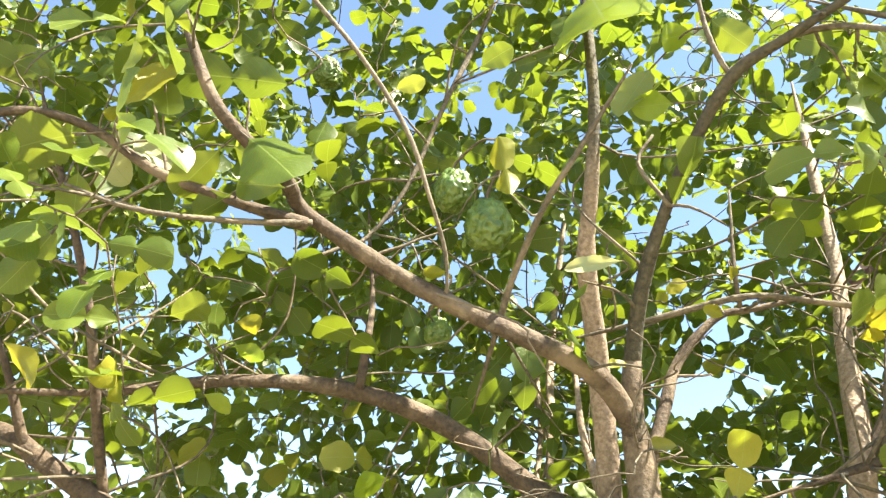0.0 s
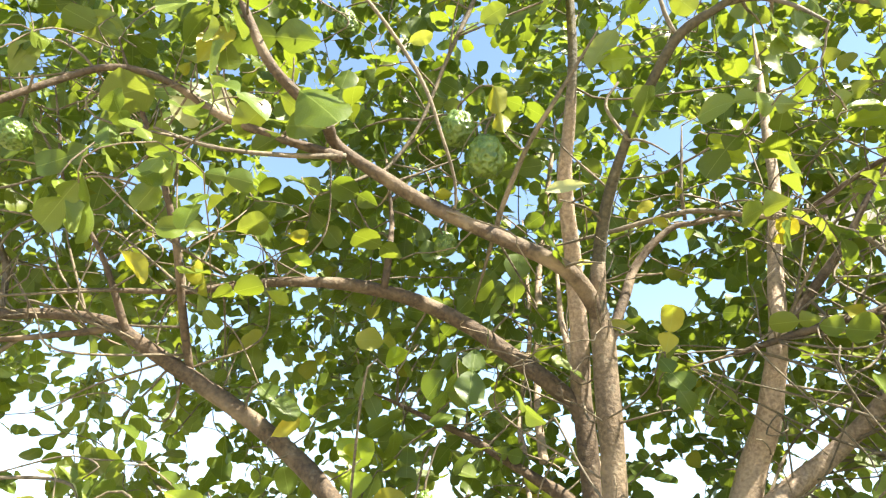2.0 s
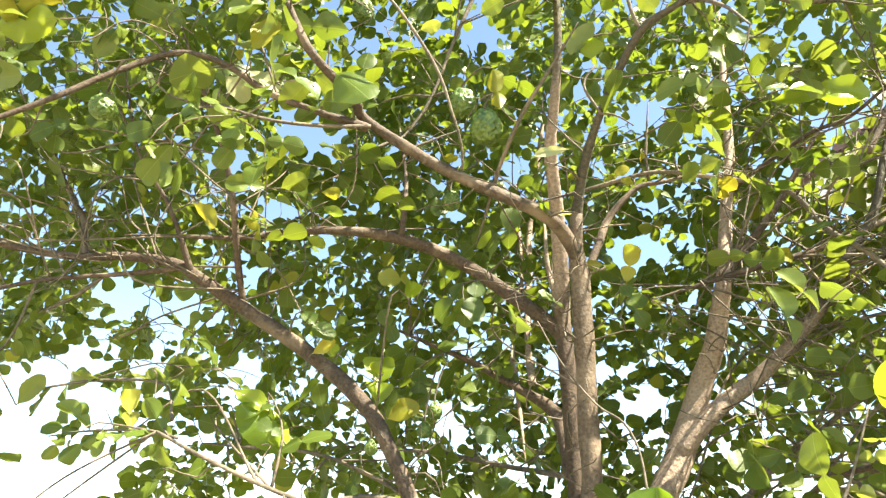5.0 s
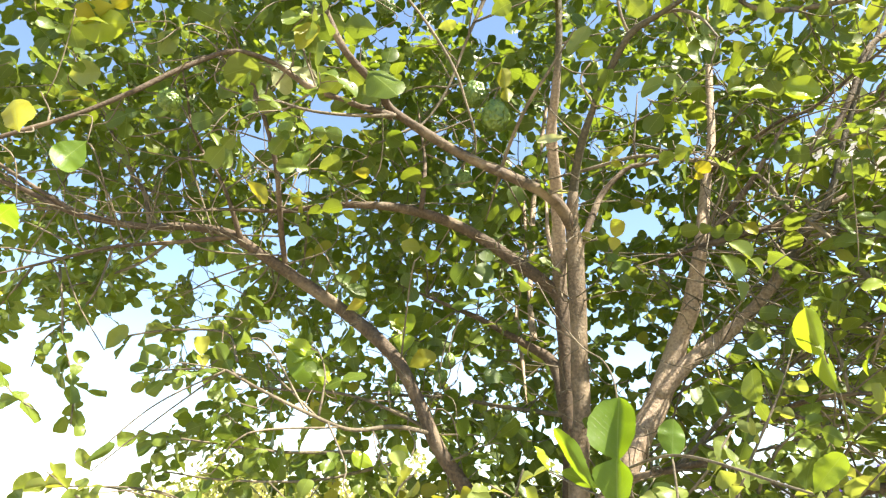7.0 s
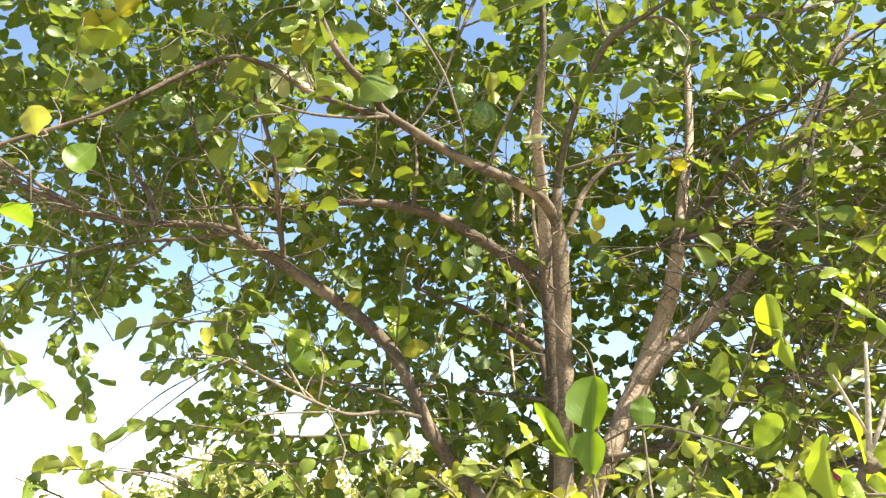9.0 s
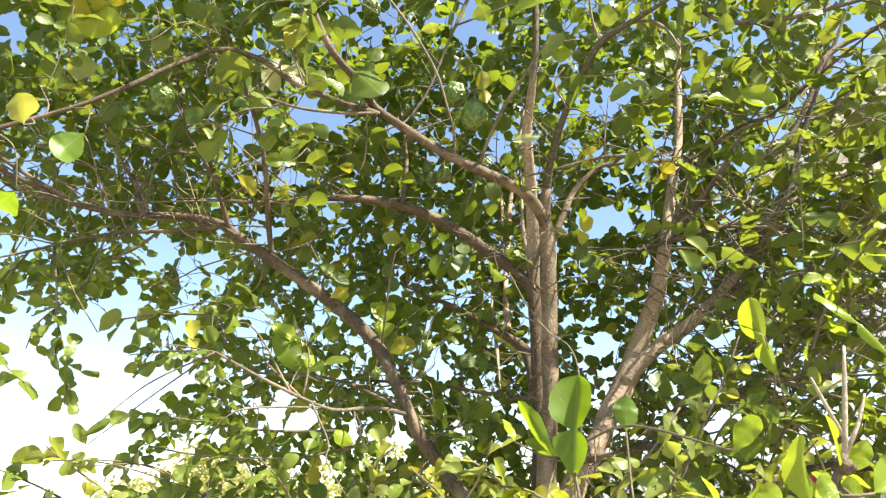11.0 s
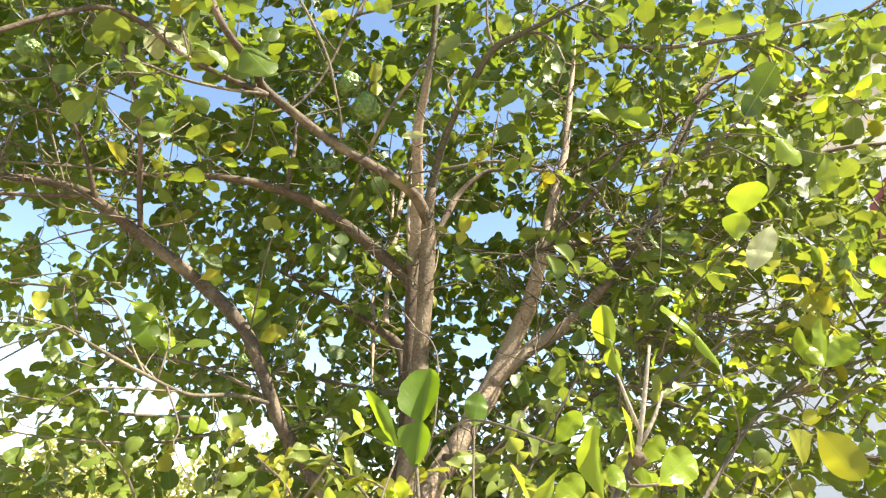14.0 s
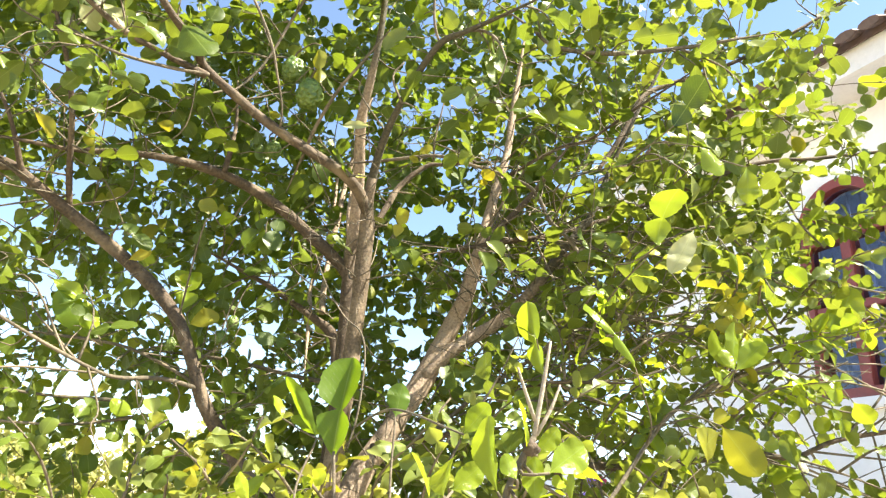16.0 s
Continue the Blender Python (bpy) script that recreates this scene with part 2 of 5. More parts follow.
LABELS = {"trunk_base": "stout grey-brown trunk base", "stem": "upright warm brown stem", "pale_stem": "stem with mottled bark, coloured pale to look sunlit", "bleached_stem": "grey-brown stem, coloured as sunlit half way up", "bleached_limb": "limb coloured as sunlit, then as shaded towards its end", "dark_limb": "slender limb coloured dark olive-brown as if shaded", "limb": "thick grey-brown limb with worn pale patches", "bough": "slender bare bough", "pale_shoot": "upright shoot coloured pale as if sunlit", "pale_bough": "slender bough with worn pale patches", "twig": "thin green-brown twig"}


def branch(name, nodes):
    nodes = np.array(nodes, float)
    thick = nodes[:, 3].max()
    loose = not SKELETON or np.linalg.norm(np.array(SKELETON)[:, :3] - nodes[0, :3], axis=1).min() > 0.04
    for end, free in ((-1, name != "trunk_base"), (0, loose and name in ("bough", "twig", "pale_shoot"))):  # free ends run out to a point
        r = nodes[end, 3]
        if free and 0.0025 < r < 0.0098:
            way = nodes[end, :3] - nodes[end - 1 if end else 1, :3]
            tip = [*(nodes[end, :3] + way / np.linalg.norm(way) * r * 30), 0.0012]
            nodes = np.vstack([nodes, tip] if end else [tip, nodes])
    pts = spline(nodes, max(0.012, thick * 0.9))
    pts[:, 3] = np.maximum(pts[:, 3], 0.0012)
    if thick > 0.006:
        wob = np.array([noise.noise_vector(Vector(q[:3] * 9)) for q in pts]) * (pts[:, 3:] * 0.16)
        pts[:, :3] += wob
    SKELETON.extend(pts[:: max(1, int(0.03 / max(0.012, thick * 0.9)))].copy())
    if name in ("pale_stem", "bleached_limb", "pale_bough", "pale_shoot", "bleached_stem"):
        PALE_WOOD.extend(q.copy() for q in pts[::2] if name != "bleached_stem" or 1.85 < q[2] < 2.3)
    elif name == "stem":
        PALE_WOOD.extend(q.copy() for q in pts[::2] if q[2] < 1.95 and q[0] > 0.163)
    pts[:, :3] -= ROOT
    v, f = tube(pts, 14 if thick > 0.012 else 8, 0.16, rng)
    bark = {"stem": BARK_TRUNK_LIT, "trunk_base": BARK_TRUNK_LIT, "pale_stem": BARK_LIT, "pale_shoot": BARK_LIT, "bleached_stem": BARK_STEM, "bleached_limb": BARK_LIMB, "pale_bough": BARK, "dark_limb": BARK_YOUNG_SHADED}
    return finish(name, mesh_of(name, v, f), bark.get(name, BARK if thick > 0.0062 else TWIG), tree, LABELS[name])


branch("trunk_base", [(0.15, 1.66, -0.1, 0.12), (0.15, 1.65, 0.1, 0.10), (0.155, 1.645, 0.5, 0.088), (0.16, 1.645, 0.9, 0.086), (0.16, 1.65, 1.12, 0.078), (0.165, 1.655, 1.24, 0.045)])
branch("stem", [(0.154, 1.600, 1.218, 0.0285), (0.166, 1.600, 1.366, 0.0222), (0.178, 1.585, 1.498, 0.0200), (0.184, 1.575, 1.632, 0.0192), (0.187, 1.560, 1.799, 0.0192), (0.188, 1.550, 1.907, 0.0198), (0.183, 1.530, 1.963, 0.0158), (0.188, 1.500, 2.029, 0.0112)])
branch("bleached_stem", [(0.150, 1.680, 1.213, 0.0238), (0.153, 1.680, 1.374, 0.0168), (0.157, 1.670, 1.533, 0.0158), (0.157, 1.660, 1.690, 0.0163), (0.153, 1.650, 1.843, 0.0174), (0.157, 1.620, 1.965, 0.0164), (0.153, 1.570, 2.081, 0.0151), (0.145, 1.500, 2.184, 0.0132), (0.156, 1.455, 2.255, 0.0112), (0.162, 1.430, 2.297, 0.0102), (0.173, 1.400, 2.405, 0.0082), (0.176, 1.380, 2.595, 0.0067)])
branch("limb", [(0.194, 1.560, 1.896, 0.0144), (0.174, 1.520, 1.967, 0.0148), (0.116, 1.450, 2.009, 0.0130), (-0.023, 1.420, 2.074, 0.0121), (-0.139, 1.400, 2.144, 0.0114), (-0.231, 1.380, 2.212, 0.0101), (-0.241, 1.330, 2.225, 0.0105), (-0.289, 1.270, 2.261, 0.0089), (-0.320, 1.240, 2.301, 0.0079), (-0.359, 1.220, 2.393, 0.0072), (-0.416, 1.220, 2.546, 0.0067), (-0.517, 1.250, 2.860, 0.0064)])
branch("limb", [(0.161, 1.660, 1.760, 0.0138), (0.138, 1.650, 1.836, 0.0155), (0.030, 1.640, 1.925, 0.0153), (-0.082, 1.620, 1.999, 0.0139), (-0.203, 1.560, 2.028, 0.0122), (-0.318, 1.500, 2.021, 0.0094), (-0.424, 1.480, 2.010, 0.0074), (-0.501, 1.460, 1.995, 0.0054), (-0.596, 1.420, 1.985, 0.0038)])
branch("limb", [(0.129, 1.620, 1.195, 0.0194), (0.021, 1.580, 1.270, 0.0177), (-0.064, 1.550, 1.366, 0.0162), (-0.136, 1.540, 1.471, 0.0158), (-0.181, 1.540, 1.568, 0.0149), (-0.245, 1.550, 1.671, 0.0154), (-0.378, 1.570, 1.784, 0.0152), (-0.487, 1.540, 1.857, 0.0143), (-0.589, 1.490, 1.922, 0.0128), (-0.646, 1.480, 1.954, 0.0109), (-0.745, 1.470, 1.970, 0.0094), (-0.859, 1.440, 1.965, 0.0084), (-0.999, 1.400, 1.987, 0.0073), (-1.115, 1.360, 2.038, 0.0058), (-1.241, 1.320, 2.077, 0.0044)])
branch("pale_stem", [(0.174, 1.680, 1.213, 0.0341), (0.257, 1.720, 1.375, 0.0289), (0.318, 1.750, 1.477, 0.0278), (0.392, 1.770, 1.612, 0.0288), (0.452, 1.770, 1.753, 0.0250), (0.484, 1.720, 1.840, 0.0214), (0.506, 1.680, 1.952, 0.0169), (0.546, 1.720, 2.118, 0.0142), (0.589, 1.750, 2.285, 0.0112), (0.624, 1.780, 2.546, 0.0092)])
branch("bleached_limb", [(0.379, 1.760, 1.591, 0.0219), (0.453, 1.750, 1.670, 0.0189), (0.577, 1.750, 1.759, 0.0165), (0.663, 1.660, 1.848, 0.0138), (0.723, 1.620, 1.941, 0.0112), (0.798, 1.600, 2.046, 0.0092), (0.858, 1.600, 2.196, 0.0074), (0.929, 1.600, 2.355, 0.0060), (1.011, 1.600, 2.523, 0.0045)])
branch("dark_limb", [(0.183, 1.530, 1.950, 0.0125), (0.188, 1.500, 2.029, 0.0110), (0.209, 1.440, 2.115, 0.0093), (0.250, 1.360, 2.203, 0.0082), (0.308, 1.275, 2.281, 0.0078), (0.365, 1.230, 2.297, 0.0060), (0.417, 1.190, 2.306, 0.0048), (0.459, 1.150, 2.309, 0.0036)])
branch("limb", [(0.505, 1.680, 1.945, 0.0111), (0.579, 1.660, 2.032, 0.0091), (0.638, 1.640, 2.105, 0.0071), (0.692, 1.620, 2.187, 0.0051)])
branch("bough", [(0.367, 1.235, 2.305, 0.0045), (0.409, 1.220, 2.298, 0.0039), (0.434, 1.180, 2.242, 0.0031), (0.440, 1.120, 2.149, 0.0019)])
branch("bough", [(0.199, 1.560, 1.910, 0.0094), (0.232, 1.580, 1.990, 0.0091), (0.266, 1.600, 2.066, 0.0082), (0.333, 1.600, 2.134, 0.0061), (0.390, 1.600, 2.146, 0.0050)])
branch("bough", [(0.228, 1.520, 2.097, 0.0042), (0.346, 1.500, 2.114, 0.0047), (0.435, 1.500, 2.101, 0.0046), (0.511, 1.500, 2.085, 0.0046), (0.600, 1.490, 2.045, 0.0050), (0.635, 1.460, 1.952, 0.0053), (0.677, 1.420, 1.880, 0.0050), (0.709, 1.380, 1.790, 0.0047), (0.740, 1.340, 1.707, 0.0041)])
branch("pale_bough", [(-0.223, 1.380, 2.188, 0.0104), (-0.313, 1.330, 2.200, 0.0076), (-0.396, 1.290, 2.221, 0.0068), (-0.483, 1.260, 2.275, 0.0061), (-0.566, 1.230, 2.288, 0.0061), (-0.644, 1.190, 2.225, 0.0058), (-0.727, 1.140, 2.130, 0.0055), (-0.810, 1.100, 2.056, 0.0047), (-0.921, 1.060, 1.991, 0.0046), (-0.989, 1.030, 1.945, 0.0034)])
branch("bough", [(-0.217, 1.380, 2.191, 0.0052), (-0.301, 1.320, 2.159, 0.0040), (-0.392, 1.260, 2.142, 0.0029), (-0.482, 1.250, 2.178, 0.0024)])
branch("bough", [(-0.508, 1.530, 1.883, 0.0070), (-0.505, 1.470, 1.962, 0.0069), (-0.493, 1.380, 2.065, 0.0061), (-0.507, 1.320, 2.158, 0.0051), (-0.544, 1.280, 2.264, 0.0036)])
branch("bough", [(-0.604, 1.480, 1.933, 0.0069), (-0.625, 1.430, 2.016, 0.0053), (-0.647, 1.400, 2.070, 0.0042), (-0.698, 1.360, 2.158, 0.0031), (-0.727, 1.340, 2.273, 0.0027)])
branch("bough", [(-0.623, 1.480, 1.942, 0.0075), (-0.722, 1.440, 1.918, 0.0052), (-0.865, 1.380, 1.886, 0.0045), (-0.986, 1.300, 1.817, 0.0033)])
branch("pale_bough", [(-0.984, 1.400, 1.983, 0.0058), (-1.044, 1.380, 2.018, 0.0058), (-1.139, 1.360, 2.074, 0.0053), (-1.285, 1.340, 2.169, 0.0043)])
branch("bough", [(-0.835, 1.460, 1.972, 0.0059), (-0.888, 1.500, 2.079, 0.0068), (-0.962, 1.540, 2.160, 0.0053), (-1.074, 1.580, 2.313, 0.0044)])
branch("bough", [(-0.182, 1.560, 2.028, 0.0071), (-0.176, 1.560, 2.094, 0.0067), (-0.178, 1.580, 2.178, 0.0046), (-0.194, 1.600, 2.284, 0.0035)])
branch("bough", [(0.150, 1.680, 1.541, 0.0134), (0.137, 1.720, 1.648, 0.0135), (0.119, 1.740, 1.688, 0.0143), (0.064, 1.750, 1.727, 0.0095), (-0.053, 1.780, 1.805, 0.0076), (-0.146, 1.800, 1.853, 0.0054)])
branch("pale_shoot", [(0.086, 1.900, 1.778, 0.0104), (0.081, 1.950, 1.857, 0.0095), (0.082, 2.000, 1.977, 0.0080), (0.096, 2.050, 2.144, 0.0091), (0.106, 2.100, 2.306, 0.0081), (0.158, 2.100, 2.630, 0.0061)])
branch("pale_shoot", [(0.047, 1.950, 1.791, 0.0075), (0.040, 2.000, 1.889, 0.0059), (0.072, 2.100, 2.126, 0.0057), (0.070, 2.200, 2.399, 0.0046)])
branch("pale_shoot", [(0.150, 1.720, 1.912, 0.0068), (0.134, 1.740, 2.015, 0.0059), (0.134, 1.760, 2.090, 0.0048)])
branch("bough", [(-0.147, 1.530, 1.485, 0.0052), (-0.211, 1.480, 1.493, 0.0051), (-0.281, 1.420, 1.480, 0.0045), (-0.329, 1.380, 1.491, 0.0039), (-0.427, 1.320, 1.535, 0.0034), (-0.508, 1.280, 1.578, 0.0025)])
branch("bough", [(-0.136, 1.540, 1.483, 0.0057), (-0.210, 1.600, 1.527, 0.0040), (-0.362, 1.660, 1.589, 0.0037), (-0.549, 1.700, 1.612, 0.0033)])
branch("bough", [(0.150, 1.680, 1.541, 0.0062), (0.015, 1.800, 1.576, 0.0056), (-0.141, 1.900, 1.618, 0.0048), (-0.319, 2.000, 1.644, 0.0045)])
branch("bough", [(0.257, 1.700, 1.399, 0.0100), (0.376, 1.600, 1.418, 0.0075), (0.474, 1.520, 1.445, 0.0057), (0.527, 1.450, 1.503, 0.0051), (0.568, 1.380, 1.522, 0.0045), (0.604, 1.320, 1.524, 0.0039), (0.667, 1.240, 1.515, 0.0032)])
branch("bough", [(0.376, 1.600, 1.418, 0.0056), (0.501, 1.620, 1.537, 0.0048), (0.567, 1.620, 1.585, 0.0044), (0.700, 1.620, 1.671, 0.0039), (0.856, 1.620, 1.744, 0.0034)])
branch("bough", [(0.618, 1.600, 1.340, 0.0104), (0.771, 1.600, 1.381, 0.0096), (0.906, 1.550, 1.381, 0.0078), (1.096, 1.500, 1.428, 0.0067), (1.205, 1.450, 1.419, 0.0061), (1.302, 1.420, 1.461, 0.0051), (1.464, 1.400, 1.496, 0.0046)])
branch("bough", [(0.561, 1.740, 2.177, 0.0065), (0.616, 1.660, 2.198, 0.0051), (0.715, 1.600, 2.246, 0.0050), (0.774, 1.540, 2.244, 0.0042), (0.866, 1.460, 2.300, 0.0041), (0.961, 1.400, 2.362, 0.0030)])
branch("bough", [(0.540, 1.300, 2.392, 0.0044), (0.599, 1.280, 2.331, 0.0054), (0.727, 1.260, 2.318, 0.0059), (0.893, 1.240, 2.346, 0.0054), (1.032, 1.220, 2.381, 0.0038)])
branch("bough", [(0.539, 1.620, 1.940, 0.0071), (0.728, 1.620, 1.994, 0.0061), (0.979, 1.620, 2.110, 0.0069), (1.296, 1.600, 2.265, 0.0065), (1.506, 1.580, 2.305, 0.0059), (1.761, 1.560, 2.358, 0.0047)])
branch("bough", [(0.823, 1.600, 2.188, 0.0063), (0.895, 1.600, 2.308, 0.0077), (0.972, 1.600, 2.455, 0.0079), (1.142, 1.600, 2.552, 0.0075), (1.280, 1.600, 2.627, 0.0062), (1.476, 1.580, 2.753, 0.0057), (1.687, 1.560, 2.911, 0.0044)])
branch("bough", [(0.638, 1.100, 1.310, 0.0037), (0.761, 1.150, 1.444, 0.0036), (0.882, 1.200, 1.512, 0.0034), (1.068, 1.250, 1.592, 0.0037), (1.362, 1.300, 1.691, 0.0030)])
branch("twig", [(-0.192, 1.180, 2.406, 0.0029), (-0.116, 1.200, 2.296, 0.0029), (-0.061, 1.220, 2.194, 0.0030), (-0.036, 1.240, 2.114, 0.0026), (-0.022, 1.270, 2.061, 0.0024), (-0.023, 1.290, 2.025, 0.0018)])
branch("twig", [(0.135, 1.300, 2.222, 0.0037), (0.085, 1.340, 2.162, 0.0041), (0.042, 1.400, 2.097, 0.0043), (0.023, 1.440, 2.060, 0.0043)])
branch("twig", [(-0.003, 1.450, 2.588, 0.0049), (-0.050, 1.450, 2.462, 0.0040), (-0.108, 1.460, 2.304, 0.0034), (-0.162, 1.460, 2.217, 0.0033), (-0.195, 1.440, 2.188, 0.0032)])
branch("twig", [(0.239, 1.370, 2.176, 0.0030), (0.213, 1.380, 2.253, 0.0027), (0.238, 1.380, 2.299, 0.0020)])
branch("twig", [(0.316, 1.275, 2.281, 0.0032), (0.298, 1.260, 2.319, 0.0034), (0.291, 1.250, 2.380, 0.0028), (0.295, 1.240, 2.454, 0.0022)])
branch("twig", [(0.342, 1.520, 2.109, 0.0036), (0.339, 1.500, 2.154, 0.0031), (0.347, 1.500, 2.208, 0.0027)])
branch("twig", [(0.092, 1.220, 1.716, 0.0010), (0.123, 1.200, 1.646, 0.0013), (0.162, 1.180, 1.586, 0.0013), (0.192, 1.150, 1.555, 0.0015), (0.204, 1.120, 1.505, 0.0015), (0.201, 1.100, 1.411, 0.0017), (0.189, 1.100, 1.349, 0.0017)])

# ---- leaves ----
STATIONS = np.array([0, 0.08, 0.18, 0.28, 0.36, 0.41, 0.44, 0.48, 0.56, 0.66, 0.78, 0.88, 0.96, 1.0])
HALF = np.array([0.012, 0.07, 0.14, 0.190, 0.188, 0.12, 0.018, 0.10, 0.180, 0.224, 0.242, 0.224, 0.165, 0.03])
STATIONS_ONE = np.array([0, 0.05, 0.10, 0.18, 0.30, 0.42, 0.55, 0.68, 0.80, 0.90, 0.97, 1.0])
HALF_ONE = np.array([0.012, 0.012, 0.05, 0.12, 0.195, 0.245, 0.265, 0.262, 0.235, 0.180, 0.105, 0.02])


def leaf_shape(kind, bend, fold, twist, seed, columns=3):
    """A leaf of length 1 along +y with its upper face to +z: vertices, quads and uvs. kind 2: blade with winged stalk, 1: one blade."""
    s, h = (STATIONS, HALF) if kind == 2 else (STATIONS_ONE, HALF_ONE)
    own = np.random.default_rng(seed)
    verts, uvs = [], []
    if columns > 3:  # a smoother outline for leaves seen close up
        fine = np.linspace(0, 1, 37)
        soft = np.interp(np.linspace(0, 1, 201), s, h)
        for _ in range(2):
            soft = np.convolve(np.pad(soft, 4, mode="edge"), np.ones(9) / 9, mode="valid")
        h = np.interp(fine, np.linspace(0, 1, 201), soft)
        s = fine
        h[0] = h[-1] = 0.008
        if kind == 2:
            h = np.where(np.abs(s - 0.44) < 0.02, 0.03, h)
        h = h * (1 + 0.018 * np.where(np.arange(len(h)) % 2, 1, -1) * (s > 0.2))  # a finely scalloped margin
    sway = own.uniform(0, 6.28, 2)
    for i, (a, w) in enumerate(zip(s, h)):
        left = w * (0.98 + 0.07 * math.sin(9 * a + sway[0]) + 0.02 * own.normal())
        right = w * (0.98 + 0.07 * math.sin(8 * a + sway[1]) + 0.02 * own.normal())
        y = math.sin(bend * a) / bend if abs(bend) > 1e-3 else a
        z = -(1 - math.cos(bend * a)) / bend if abs(bend) > 1e-3 else 0.0
        if kind == 2 and 0.05 < a < 0.43:
            z += 0.02
        tw = twist * a
        ripple = 0.07 * math.sin(9 * a + sway[0]) + 0.018 * math.sin(23 * a + sway[1]) if columns > 3 else 0.05 * own.normal()
        for u in np.linspace(-1, 1, columns):
            d = left if u < 0 else right
            x = u * d
            lift = fold * d * abs(u) ** 1.3 - 0.10 * d * max(0.0, abs(u) - 0.5) + (ripple + (0.004 if columns > 3 else 0.015) * own.normal()) * d * 2 * abs(u)
            verts.append((x * math.cos(tw) - lift * math.sin(tw), y, z + x * math.sin(tw) + lift * math.cos(tw)))
            uvs.append((u * d / 0.24 * 0.5, a))
    faces = []
    for i in range(len(s) - 1):
        for j in range(columns - 1):
            a = i * columns + j
            faces.append((a, a + 1, a + columns + 1, a + columns))
    return np.array(verts), np.array(faces), np.array(uvs)


DOUBLE = [leaf_shape(2, b, f, t, i) for i, (b, f, t) in enumerate([(0.5, 0.35, 0.2), (0.9, 0.2, -0.3), (-0.3, 0.45, 0.1), (0.2, 0.15, 0.5), (1.2, 0.3, 0.0), (0.6, -0.1, -0.2), (0.05, 0.5, 0.3), (0.8, 0.1, 0.4)])]
SINGLE = [leaf_shape(1, b, f, t, 40 + i) for i, (b, f, t) in enumerate([(0.3, 0.3, 0.1), (0.7, 0.2, -0.2), (-0.2, 0.35, 0.2), (0.1, 0.15, -0.4)])]


DOUBLE_NEAR = [leaf_shape(2, b, f, t, 70 + i, 7) for i, (b, f, t) in enumerate([(0.5, 0.45, 0.3), (0.9, 0.3, -0.5), (-0.4, 0.5, 0.2), (0.45, 0.75, 0.35), (1.2, 0.4, 0.1), (0.7, -0.3, -0.4), (0.2, 0.55, 0.5), (0.9, 0.3, 0.6)])]
SINGLE_NEAR = [leaf_shape(1, b, f, t, 90 + i, 7) for i, (b, f, t) in enumerate([(0.4, 0.38, 0.2), (0.8, 0.28, -0.3), (-0.4, 0.4, 0.3), (0.3, 0.3, -0.5)])]


def frames_for(way, up):
    """Rotation matrices whose columns are across, along the leaf and its upper normal."""
    way = way / np.linalg.norm(way, axis=1)[:, None]
    x = np.cross(way, up)
    x /= np.linalg.norm(x, axis=1)[:, None] + 1e-9
    z = np.cross(x, way)
    return np.stack([x, way, z], -1)


def leaf_mass(name, shapes, pick, base, turn, size, origin):
    """One mesh of many leaves."""
    V, Fc, U, start = [], [], [], 0
    for s, (v, f, u) in enumerate(shapes):
        sel = np.where(pick == s)[0]
        if not len(sel):
            continue
        pts = np.einsum("nij,vj->nvi", turn[sel], v) * size[sel, None, None] + (base[sel] - origin)[:, None]
        V.append(pts.reshape(-1, 3))
        Fc.append((f[None] + (np.arange(len(sel)) * len(v))[:, None, None] + start).reshape(-1, 4))
        U.append(np.tile(u, (len(sel), 1)))
        start += len(sel) * len(v)
    return mesh_of(name, np.vstack(V), np.vstack(Fc), True, np.vstack(U))


LIMES = [
    (0.014, 1.430, 2.202, 0.046), (-0.035, 1.450, 2.280, 0.039), (-0.080, 1.620, 2.138, 0.029), (-0.688, 1.220, 2.162, 0.030), (-0.149, 1.720, 1.641, 0.020), (-0.130, 1.740, 1.685, 0.023), (-0.295, 1.550, 2.662, 0.039), (0.423, 1.500, 2.631, 0.035), (-0.238, 1.600, 1.591, 0.017)
]
